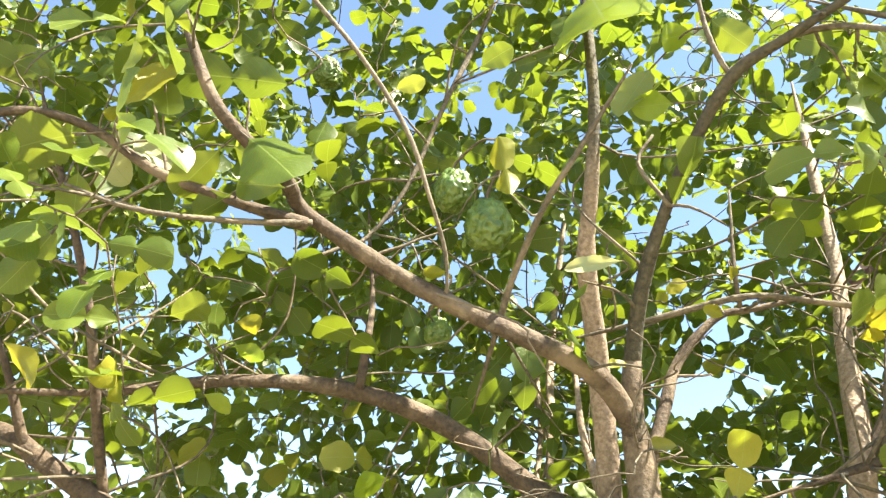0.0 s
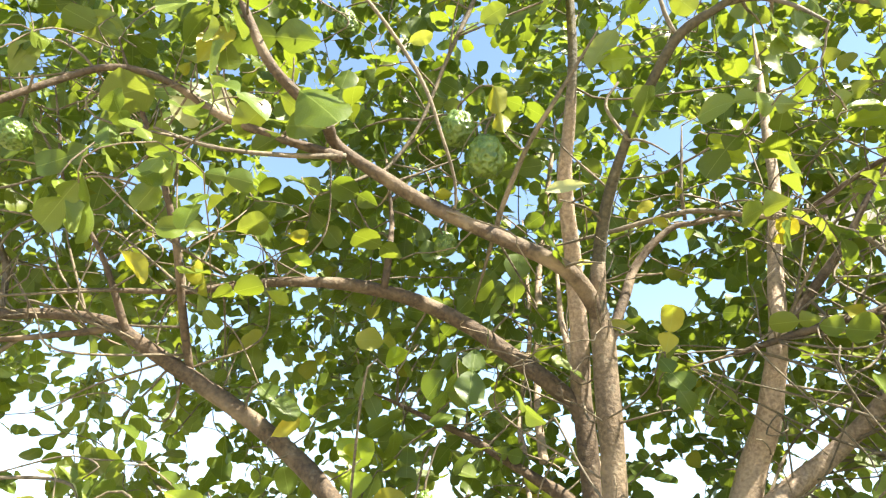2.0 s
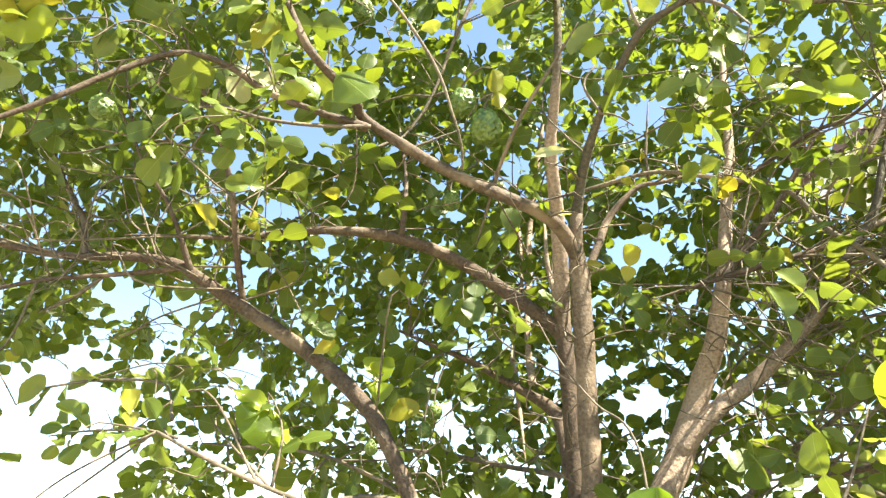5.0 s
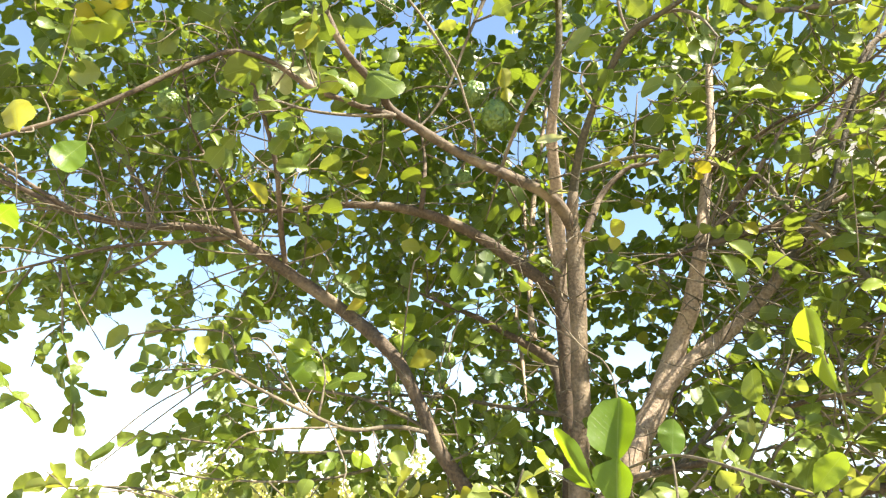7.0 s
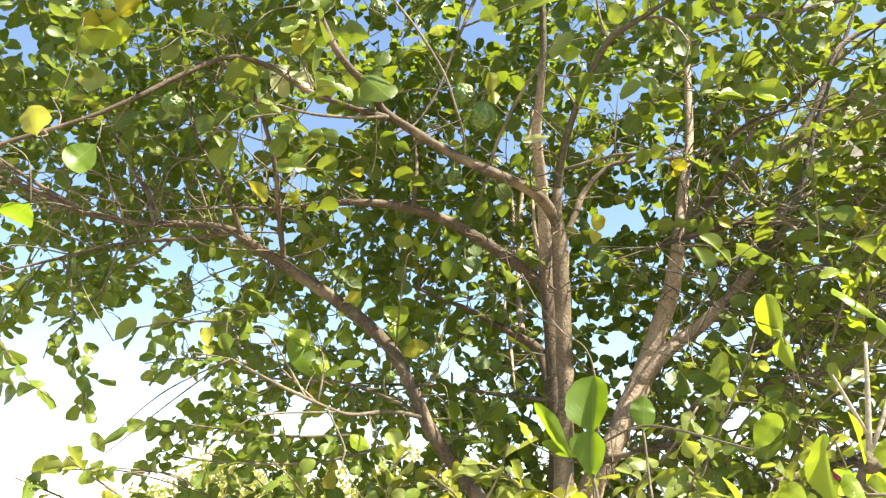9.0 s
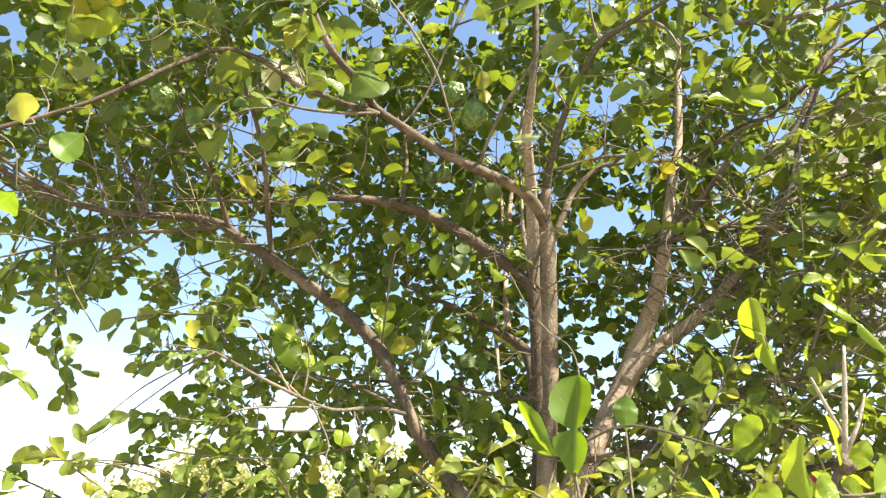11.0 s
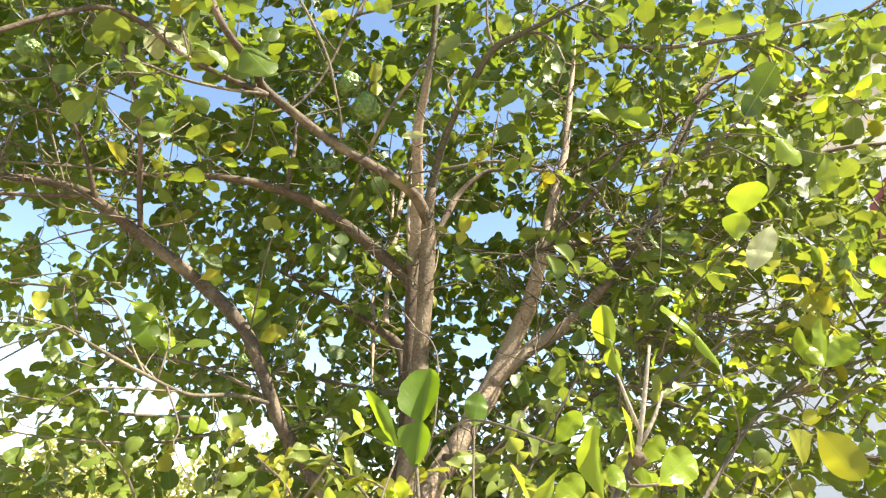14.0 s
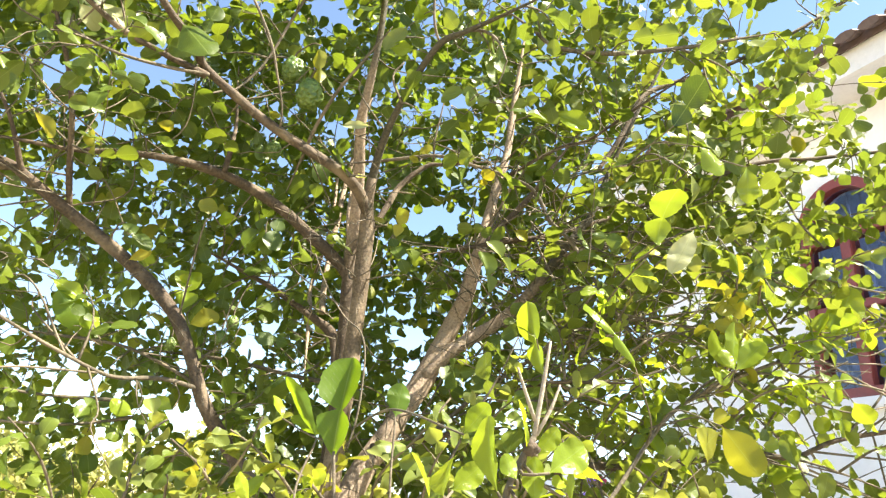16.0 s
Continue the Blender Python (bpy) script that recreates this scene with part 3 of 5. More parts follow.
# gaps left in the crown to fit the sky seen from the camera: bearing, elevation and half width in degrees, from the
# camera's place
VIEW_POINT = np.array([0.09, -0.02, 1.345])
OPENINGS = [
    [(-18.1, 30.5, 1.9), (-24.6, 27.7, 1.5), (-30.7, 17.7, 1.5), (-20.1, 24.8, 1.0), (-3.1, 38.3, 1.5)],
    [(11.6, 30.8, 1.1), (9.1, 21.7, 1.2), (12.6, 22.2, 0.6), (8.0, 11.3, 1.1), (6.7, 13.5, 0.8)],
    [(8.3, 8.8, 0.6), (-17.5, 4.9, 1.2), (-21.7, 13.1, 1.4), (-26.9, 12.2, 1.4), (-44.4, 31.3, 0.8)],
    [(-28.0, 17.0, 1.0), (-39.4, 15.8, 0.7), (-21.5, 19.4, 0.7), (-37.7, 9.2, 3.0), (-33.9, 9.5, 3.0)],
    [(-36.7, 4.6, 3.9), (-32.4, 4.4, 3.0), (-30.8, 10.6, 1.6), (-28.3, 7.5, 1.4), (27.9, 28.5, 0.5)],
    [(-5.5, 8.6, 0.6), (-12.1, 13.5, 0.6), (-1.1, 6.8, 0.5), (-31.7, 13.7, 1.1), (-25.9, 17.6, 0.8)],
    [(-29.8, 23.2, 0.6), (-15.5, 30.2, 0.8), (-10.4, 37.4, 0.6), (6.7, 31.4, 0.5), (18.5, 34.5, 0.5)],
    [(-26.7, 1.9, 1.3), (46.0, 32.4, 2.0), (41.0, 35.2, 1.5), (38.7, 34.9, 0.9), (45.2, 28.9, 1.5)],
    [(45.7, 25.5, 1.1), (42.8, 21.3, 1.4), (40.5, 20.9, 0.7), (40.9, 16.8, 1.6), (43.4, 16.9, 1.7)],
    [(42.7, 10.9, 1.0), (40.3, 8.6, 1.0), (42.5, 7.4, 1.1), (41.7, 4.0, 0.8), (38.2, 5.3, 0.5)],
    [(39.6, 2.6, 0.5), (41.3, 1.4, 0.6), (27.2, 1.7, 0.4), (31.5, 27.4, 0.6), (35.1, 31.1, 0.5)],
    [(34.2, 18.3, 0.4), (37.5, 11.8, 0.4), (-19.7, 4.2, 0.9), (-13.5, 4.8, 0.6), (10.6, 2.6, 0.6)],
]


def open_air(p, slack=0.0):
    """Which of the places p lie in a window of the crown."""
    d = p - VIEW_POINT
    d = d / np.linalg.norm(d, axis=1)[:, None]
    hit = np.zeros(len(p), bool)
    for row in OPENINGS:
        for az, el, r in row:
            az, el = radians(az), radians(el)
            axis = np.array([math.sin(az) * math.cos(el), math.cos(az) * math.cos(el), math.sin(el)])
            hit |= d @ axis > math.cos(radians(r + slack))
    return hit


def density(p):
    """How densely the crown is filled with shoots at the places p, 0 to 1."""
    x, y, z = p.T
    az = np.degrees(np.arctan2(x - VIEW_POINT[0], y - VIEW_POINT[1]))
    el = np.degrees(np.arctan2(z - VIEW_POINT[2], np.hypot(x - VIEW_POINT[0], y - VIEW_POINT[1])))
    d = np.full(len(p), 0.80)
    d = np.where(az > 6, 0.95, d)
    d = np.where((az > -14) & (az <= 6) & (el < 24), 0.97, d)
    d = np.where((az < -10) & (el < 16), 0.75, d)
    d = np.where((az < -9) & (el < 4.5), 0.35, d)
    d = np.where((az < -24) & (el < 11), 0.3, d)
    d = np.where((az < -31) & (el < 9), 0.0, d)
    front = np.where(az > 12, 1.15, np.where((az < -14) & (el > 27), 1.0, 1.36))
    d = np.where(y < front, 0.0, d)
    d = np.where((y < front + 0.25), d * 0.55, d)
    ragged = np.array([noise.noise(Vector(q) * 1.7) for q in p]) * 0.35
    d = np.where(np.abs(x / 1.95) ** 2.6 + np.abs((y - 1.78) / 0.98) ** 2.6 + np.abs((z - 2.05) / 1.35) ** 2.6 > 1 + ragged, 0.0, d)
    d = np.where((x > 1.15) & (z < 2.0), d * 0.5, d)
    d = np.where((x > 0.55) & (z < 1.7) & (y > 1.4), d * 0.6, d)
    d = np.where((x > 0.95) & (z < 1.75), d * 0.6, d)
    d = np.where((x > 1.2) & (z > 2.25), d * 0.7, d)
    d = np.where((x > 1.2) & (z > 2.6), d * 0.7, d)
    d = np.where((z > 2.85) & (y > 1.9), d * 0.6, d)
    d = np.where((el > 26) & (y < 2.1), d * 1.25, d)
    d = np.where((el > 24) & (az > -6) & (az < 28), d * 1.6, d)
    return d


def before_wood(p, chance, seed):
    """Leaves close before the thick limbs and the fruit, dropped to clear the camera's view from two places on its
    path.
    """
    own = np.random.default_rng(seed)
    hit = np.zeros(len(p), bool)
    wood = np.array([w for w in SKELETON if w[3] > 0.0085 and w[1] < 1.85 and w[2] > 1.3][::2] + LIMES)
    for eye in (VIEW_POINT, np.array([0.065, 0.55, 1.63])):
        d, w = p - eye, wood[:, :3] - eye
        dl, wl = np.linalg.norm(d, axis=1), np.linalg.norm(w, axis=1)
        cos = (d / dl[:, None]) @ (w / wl[:, None]).T
        close = cos > np.cos(wood[:, 3] / wl + 0.020)
        hit |= (close & (dl[:, None] < wl[None] - 0.01)).any(1)
    hit &= own.random(len(p)) < chance
    fruit_at = np.array(LIMES)
    for eye in (VIEW_POINT, np.array([0.065, 0.60, 1.65])):
        d, w = p - eye, fruit_at[:, :3] - eye
        dl, wl = np.linalg.norm(d, axis=1), np.linalg.norm(w, axis=1)
        cos = (d / dl[:, None]) @ (w / wl[:, None]).T
        hit |= ((cos > np.cos(fruit_at[:, 3] / wl + 0.035)) & (dl[:, None] < wl[None])).any(1)
    # gaps in the crown through which the sun reaches stretches of the limbs
    to_sun = np.array(SUN)
    shafts = np.array([w for w in wood if noise.noise(Vector(w[:3]) * 9.0) > 0.07])
    rel = p[:, None] - shafts[None, :, :3]
    along = rel @ to_sun
    aside = np.linalg.norm(rel - along[..., None] * to_sun, axis=2)
    shade = ((along > 0.02) & (along < 1.8) & (aside < shafts[:, 3] + 0.032)).any(1)
    rel = p[:, None] - np.array(PALE_WOOD + LIMES)[None, :, :3]
    along = rel @ to_sun
    aside = np.linalg.norm(rel - along[..., None] * to_sun, axis=2)
    bare = ((along > 0.02) & (along < 1.8) & (aside < 0.065)).any(1)
    return hit | shade | (bare & (own.random(len(p)) < 0.7))


WOOD = []  # where the twigs run


def grow(count, lo, hi, seed):
    """Twigs that reach to scattered places in the crown, the inner ones first, each from the nearest wood, with leaves set alternately along it."""
    own = np.random.default_rng(seed)
    first = np.array(SKELETON)
    spots = []
    while len(spots) < count:
        p = own.uniform(lo, hi, (400, 3))
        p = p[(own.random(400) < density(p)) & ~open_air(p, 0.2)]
        spots.extend(p)
    spots = np.array(spots[:count])
    gap = np.array([np.linalg.norm(first[:, :3] - p, axis=1).min() for p in spots])
    spots = spots[np.argsort(gap)]
    wood = np.zeros((len(first) + count * 5, 4))
    wood[: len(first)] = first
    used = len(first)
    tv, tf, start = [], [], 0
    base, way, up, size = [], [], [], []
    for p in spots:
        gap = np.linalg.norm(wood[:used, :3] - p, axis=1) * own.uniform(0.85, 1.15, used) + np.maximum(0, wood[:used, 2] - p[2]) * 0.3
        a = wood[gap.argmin()]
        reach = np.linalg.norm(p - a[:3])
        if reach < 0.03:
            continue
        mid = (a[:3] + p) / 2 + own.normal(0, 0.13, 3) * reach + np.array([0, 0, 0.10 * reach])
        n = max(6, int(reach / 0.03))
        t = np.linspace(0, 1, n)[:, None]
        line = (1 - t) ** 2 * a[:3] + 2 * t * (1 - t) * mid + t**2 * p
        line += np.cumsum(own.normal(0, 0.003, line.shape), axis=0) * t
        rad = np.linspace(min(a[3] * 0.85, 0.0022 + 0.0050 * reach), 0.0012, n)[:, None]
        v, f = tube(np.hstack([line, rad]), 6)
        tv.append(v)
        tf.append(f + start)
        start += len(v)
        mark = np.linspace(n * 0.4, n - 1, 5).astype(int)
        wood[used : used + 5, :3], wood[used : used + 5, 3] = line[mark], rad[mark, 0]
        used += 5
        leafy = min(reach * 0.9, own.uniform(0.12, 0.26))
        along = reach - own.uniform(0, 0.01)
        spin = own.uniform(0, 6.28)
        while along > reach - leafy:
            q = along / reach * (n - 1)
            i = min(n - 2, int(q))
            at = line[i] + (line[i + 1] - line[i]) * (q - i)
            fwd = line[i + 1] - line[i]
            fwd = fwd / (np.linalg.norm(fwd) + 1e-9)
            spin += 2.4 + own.normal(0, 0.3)
            u = np.cross(fwd, [0.1, 0.2, 1.0])
            u /= np.linalg.norm(u) + 1e-9
            out = math.cos(spin) * u + math.sin(spin) * np.cross(fwd, u)
            base.append(at)
            way.append(out * 0.85 + fwd * own.uniform(0.2, 0.8) + np.array([0, 0, own.normal(-0.15, 0.25)]))
            up.append(np.array([0.12, -0.1, 0.6]) + own.normal(0, 0.7, 3))
            size.append(own.uniform(0.060, 0.096) if p[1] < 1.4 and -0.1 < p[0] < 0.6 else own.uniform(0.060, 0.100) if p[1] < 1.65 and p[2] > 1.95 and p[0] < 0.5 else own.uniform(0.048, 0.096) if p[2] < 1.95 else own.uniform(0.054, 0.106) if p[1] < 1.45 else own.uniform(0.050, 0.108))
            along -= own.uniform(0.018, 0.034)
    WOOD.extend(wood[:used])
    return np.vstack(tv), np.vstack(tf), np.array(base), np.array(way), np.array(up), np.array(size)


tv, tf, base, way, up, size = grow(4800, (-2.1, 0.95, 0.9), (2.0, 2.75, 3.5), 21)
# a thicker growth of small leaves low on the sunny side
more = grow(170, (0.35, 1.15, 1.15), (1.65, 2.1, 2.35), 22)
tf = np.vstack([tf, more[1] + len(tv)])
tv = np.vstack([tv, more[0]])
base, way, up, size = (np.concatenate(q) for q in zip((base, way, up, size), (*more[2:5], more[5] * 0.85)))
# bare twiglets: a tangle low in the crown on its sunny side, some at the end of the long side limbs, a few in the middle
own = np.random.default_rng(77)
SPURS = np.array([w for w in SKELETON if w[3] < 0.02 and w[2] > 1.2])


def tangle(count, inside, drift, spread, longest, front):
    """Slender curved twigs that start on the wood where inside() holds and run on the whole along drift."""
    global tv, tf
    spurs = SPURS[[bool(inside(w)) for w in SPURS]]
    for n in range(count):
        a = spurs[own.integers(len(spurs))]
        reach = longest * own.uniform(0.3, 1.0) ** 1.3
        go = own.normal(0, spread, 3) + drift
        go = go / np.linalg.norm(go) * reach
        knee = a[:3] + go * 0.5 + own.normal(0, 0.13, 3) * reach
        nearer = a[:3] + go * 0.8 + own.normal(0, 0.10, 3) * reach
        r = 0.0010 + 0.0028 * reach
        line = spline([(*a[:3], min(a[3] * 0.8, r * 1.25)), (*knee, r), (*nearer, r * 0.7), (*(a[:3] + go), 0.0007)], 0.02)
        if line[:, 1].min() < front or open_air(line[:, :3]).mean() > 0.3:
            continue
        v, f = tube(line, 6)
        tf = np.vstack([tf, f + len(tv)])
        tv = np.vstack([tv, v])


tangle(180, lambda w: w[0] > 0.25 and w[2] < 2.0, np.array([0.75, -0.3, 0.2]), 0.5, 0.62, 1.12)
tangle(150, lambda w: w[0] < -0.3 and w[1] < 1.55, np.array([-0.6, -0.05, 0.15]), 0.5, 0.38, 1.12)
tangle(260, lambda w: w[1] > 1.4, np.array([0.1, -0.1, 0.3]), 0.7, 0.30, 1.35)
twigs = finish("twig_growth", mesh_of("twig_growth", tv - ROOT, tf), TWIG, tree, "fine green-brown twigs all through the crown")
tagged(twigs, kind="stuff")
turn = frames_for(way, up)
centre = base + turn[:, :, 1] * size[:, None] * 0.55
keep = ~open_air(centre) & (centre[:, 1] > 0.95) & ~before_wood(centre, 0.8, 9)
base, turn, size, centre = base[keep], turn[keep], size[keep], centre[keep]
pick = np.random.default_rng(5).integers(0, len(DOUBLE), len(base))
# the three hundred leaves at the front of the crown are objects of their own
order = np.argsort(centre[:, 1] + 0.3 * np.abs(centre[:, 0] - 0.1))
single, rest = order[:290], order[290:]
# leaves towards +x take the colour made to look sunlit
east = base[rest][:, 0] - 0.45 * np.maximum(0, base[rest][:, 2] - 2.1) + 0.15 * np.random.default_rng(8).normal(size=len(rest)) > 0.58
for name, sel, stuff, label in (("foliage", rest[~east], LEAF, "dense glossy green double leaves"), ("sunny_foliage", rest[east], LEAF_LIT, "leaves coloured brighter and yellower to look sunlit")):
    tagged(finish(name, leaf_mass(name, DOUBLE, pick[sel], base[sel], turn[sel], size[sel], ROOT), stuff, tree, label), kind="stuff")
LEAF_MESH = {}


def leaf_mesh(kind, number, material):
    key = (kind, number, material.name)
    if key not in LEAF_MESH:
        v, f, u = (DOUBLE_NEAR if kind == 2 else SINGLE_NEAR)[number]
        LEAF_MESH[key] = mesh_of("leaf", v, f, True, u)
        LEAF_MESH[key].materials.append(material)
    return LEAF_MESH[key]


def put_leaf(parent, origin, at, turn, size, kind=2, number=0, material=None, label="", wide=1.0):
    ob = new("leaf", leaf_mesh(kind, number, material or LEAF_ONE))
    ob.parent = parent
    m = Matrix(turn.tolist()).to_4x4()
    ob.matrix_basis = Matrix.Translation(Vector(at) - Vector(origin)) @ m @ Matrix.Diagonal((size * wide, size, size, 1))
    if label:
        tagged(ob, label)
    return ob


for i in single:
    put_leaf(tree, ROOT, base[i], turn[i], size[i], 2, int(pick[i]))


# ---- the leaves and sprays that stand out ----
shrub_front = tagged(new("citrus_seedling"), "young citrus seedling with fresh bright green leaves", "plant")
shrub_front.location = (0.25, 0.55, 0.0)


def stalk(nodes, parent, material, name="stalk", label=""):
    pts = spline(nodes, 0.012)
    pts[:, :3] -= np.array(parent.location)
    v, f = tube(pts, 8, 0.2, rng)
    return finish(name, mesh_of(name, v, f), material, parent, label)


SEEDLING = []


def near_leaf(foot, tip, face, kind, material, wide, parent=None):
    """A leaf from foot to tip with its upper side to face, on a short twig of its own."""
    owner, wide = parent or tree, min(wide, 1.35)
    foot, tip = np.array(foot), np.array(tip)
    if parent is not None:  # the seedling's leaf tips lean to the camera so that the sun glows through
        tip = tip - np.array([0, 0.10 if material is LEAF_DEEP else 0.25, 0]) * np.linalg.norm(tip - foot)
    way = tip - foot
    turn = frames_for(way[None], np.array(face, float)[None])[0]
    number = int(abs(foot[0] * 917 + tip[2] * 613)) % (8 if kind == 2 else 4)
    if parent is not None:
        number = 3 if kind == 2 else (0, 3)[number % 2]
    put_leaf(owner, owner.location, foot, turn, float(np.linalg.norm(way)), kind, number, material, "", wide)
    wood = np.array(WOOD if parent is None else SEEDLING)
    gap = np.linalg.norm(wood[:, :3] - foot, axis=1)
    a = wood[gap.argmin()]
    reach = gap.min()
    if reach > 0.006:
        mid = (a[:3] + foot) / 2 - way * 0.3 + np.array([0, 0, 0.08 * reach])
        stalk([(*a[:3], min(a[3], 0.0014 + 0.002 * reach)), (*mid, 0.0013 + 0.001 * reach), (*foot, 0.0011)], owner, TWIG, "twig")


def seedling_stem(nodes, material=TWIG, name="stem", label=""):
    SEEDLING.extend(spline(nodes, 0.03))
    stalk(nodes, shrub_front, material, name, label)


def spray(nodes, count, size, seed, material=None):
    """A leafy spray: a thin twig with leaves set alternately along it."""
    own = np.random.default_rng(seed)
    pts = spline(nodes, 0.012)
    stalk(nodes, tree, TWIG, "twig")
    SKELETON.extend(pts[::3].copy())
    for n in range(count):
        q = pts[int((0.12 + 0.86 * n / count) * (len(pts) - 1)), :3]
        fwd = pts[-1, :3] - pts[0, :3]
        w = own.normal(0, 1, 3) * (1, 0.7, 0.8) + fwd / np.linalg.norm(fwd) * 0.6 + np.array([0, 0, -0.25])
        t = frames_for(w[None], (np.array([0.1, -0.3, 0.5]) + own.normal(0, 0.5, 3))[None])[0]
        put_leaf(tree, ROOT, q, t, size * own.uniform(0.75, 1.2), 2, int(own.integers(0, 8)), material)


spray([(-0.973, 1.360, 1.839, 0.0032), (-0.944, 1.360, 1.745, 0.0025), (-0.932, 1.370, 1.671, 0.0025), (-0.893, 1.380, 1.574, 0.0018), (-0.879, 1.380, 1.486, 0.0012)], 18, 0.062, 500)
spray([(-0.864, 1.380, 1.883, 0.0032), (-0.894, 1.380, 1.762, 0.0025), (-0.983, 1.380, 1.674, 0.0019), (-1.001, 1.380, 1.612, 0.0012)], 16, 0.060, 501)
spray([(-0.983, 1.200, 1.630, 0.0027), (-0.932, 1.200, 1.574, 0.0021), (-0.877, 1.200, 1.521, 0.0016), (-0.831, 1.200, 1.495, 0.0010)], 6, 0.075, 502)
spray([(-0.287, 1.500, 1.444, 0.0042), (-0.442, 1.450, 1.440, 0.0029), (-0.578, 1.420, 1.455, 0.0023), (-0.732, 1.400, 1.473, 0.0018)], 26, 0.062, 503)
spray([(-0.477, 1.290, 1.569, 0.0027), (-0.540, 1.300, 1.583, 0.0022), (-0.635, 1.300, 1.584, 0.0017), (-0.705, 1.300, 1.577, 0.0011)], 20, 0.058, 504)
spray([(-0.217, 1.520, 1.423, 0.0042), (-0.365, 1.450, 1.385, 0.0029), (-0.535, 1.400, 1.382, 0.0022), (-0.669, 1.400, 1.398, 0.0017)], 22, 0.062, 505)
spray([(-0.986, 1.300, 1.817, 0.0031), (-1.023, 1.300, 1.754, 0.0024), (-1.062, 1.300, 1.705, 0.0018)], 10, 0.060, 506)
spray([(-0.758, 1.430, 1.913, 0.0040), (-0.827, 1.420, 1.855, 0.0033), (-0.932, 1.400, 1.810, 0.0026), (-1.049, 1.400, 1.773, 0.0019)], 22, 0.060, 507)
spray([(-0.496, 1.300, 1.599, 0.0028), (-0.556, 1.360, 1.672, 0.0024), (-0.689, 1.370, 1.684, 0.0024), (-0.808, 1.350, 1.663, 0.0018)], 10, 0.065, 508)
spray([(-0.070, 1.130, 1.201, 0.0030), (-0.007, 1.080, 1.269, 0.0024), (0.038, 1.030, 1.326, 0.0019), (0.060, 1.010, 1.381, 0.0014)], 13, 0.056, 509, LEAF_PALE)
spray([(0.154, 1.130, 1.211, 0.0030), (0.107, 1.080, 1.285, 0.0025), (0.055, 1.030, 1.336, 0.0019), (0.014, 1.030, 1.361, 0.0014)], 11, 0.056, 510, LEAF_PALE)
spray([(0.231, 1.130, 1.243, 0.0031), (0.243, 1.080, 1.311, 0.0025), (0.295, 1.030, 1.370, 0.0020), (0.342, 1.030, 1.432, 0.0015)], 12, 0.051, 511, LEAF_PALE)
spray([(0.191, 1.030, 1.236, 0.0024), (0.148, 0.980, 1.286, 0.0023), (0.111, 0.950, 1.310, 0.0018), (0.076, 0.930, 1.315, 0.0013)], 10, 0.051, 512, LEAF_YOUNG)
spray([(0.292, 1.130, 1.256, 0.0031), (0.351, 1.130, 1.328, 0.0027), (0.391, 1.130, 1.403, 0.0022), (0.443, 1.130, 1.494, 0.0017), (0.476, 1.130, 1.565, 0.0011)], 11, 0.051, 513, LEAF_PALE)
spray([(-0.171, 1.230, 1.250, 0.0032), (-0.164, 1.230, 1.321, 0.0022), (-0.151, 1.230, 1.364, 0.0022), (-0.124, 1.230, 1.388, 0.0017)], 10, 0.056, 514, LEAF_PALE)
spray([(-0.032, 1.130, 1.258, 0.0030), (-0.030, 1.130, 1.306, 0.0020), (-0.074, 1.130, 1.333, 0.0015)], 8, 0.051, 515, LEAF_YELLOW)
spray([(1.204, 1.300, 1.258, 0.0040), (1.141, 1.300, 1.330, 0.0029), (1.103, 1.300, 1.416, 0.0023), (1.035, 1.300, 1.480, 0.0018)], 14, 0.060, 516, LEAF_YOUNG)
spray([(0.742, 1.200, 1.288, 0.0036), (0.779, 1.200, 1.359, 0.0026), (0.760, 1.200, 1.418, 0.0021), (0.719, 1.200, 1.489, 0.0016)], 12, 0.060, 517, LEAF_YOUNG)
spray([(1.068, 1.250, 1.592, 0.0030), (1.101, 1.220, 1.613, 0.0023), (1.167, 1.200, 1.638, 0.0018), (1.254, 1.200, 1.695, 0.0012)], 12, 0.065, 518, LEAF_YOUNG)
spray([(1.296, 1.600, 2.265, 0.0042), (1.266, 1.450, 2.103, 0.0030), (1.242, 1.350, 1.961, 0.0028), (1.253, 1.300, 1.885, 0.0020)], 12, 0.065, 519, LEAF_YOUNG)
spray([(1.068, 1.250, 1.592, 0.0030), (1.109, 1.250, 1.525, 0.0023), (1.207, 1.250, 1.498, 0.0018), (1.300, 1.250, 1.516, 0.0012)], 10, 0.060, 520, LEAF_YOUNG)
spray([(0.893, 1.240, 2.346, 0.0034), (0.981, 1.200, 2.276, 0.0027), (1.043, 1.180, 2.179, 0.0026), (1.105, 1.160, 2.116, 0.0019)], 12, 0.065, 521, LEAF_YOUNG)
spray([(-0.300, 1.340, 1.200, 0.0030), (-0.315, 1.270, 1.286, 0.0024), (-0.330, 1.220, 1.331, 0.0018), (-0.365, 1.190, 1.370, 0.0012)], 9, 0.053, 522, LEAF_ONE)
spray([(-0.100, 1.220, 1.190, 0.0030), (-0.088, 1.150, 1.272, 0.0024), (-0.076, 1.100, 1.314, 0.0018), (-0.048, 1.070, 1.350, 0.0012)], 9, 0.053, 523, LEAF_ONE)
spray([(0.020, 1.140, 1.180, 0.0030), (0.002, 1.070, 1.262, 0.0024), (-0.016, 1.020, 1.304, 0.0018), (-0.058, 0.990, 1.340, 0.0012)], 10, 0.050, 524, LEAF_PALE)
spray([(0.140, 1.170, 1.200, 0.0030), (0.155, 1.100, 1.286, 0.0024), (0.170, 1.050, 1.331, 0.0018), (0.205, 1.020, 1.370, 0.0012)], 10, 0.053, 525, LEAF_YELLOW)
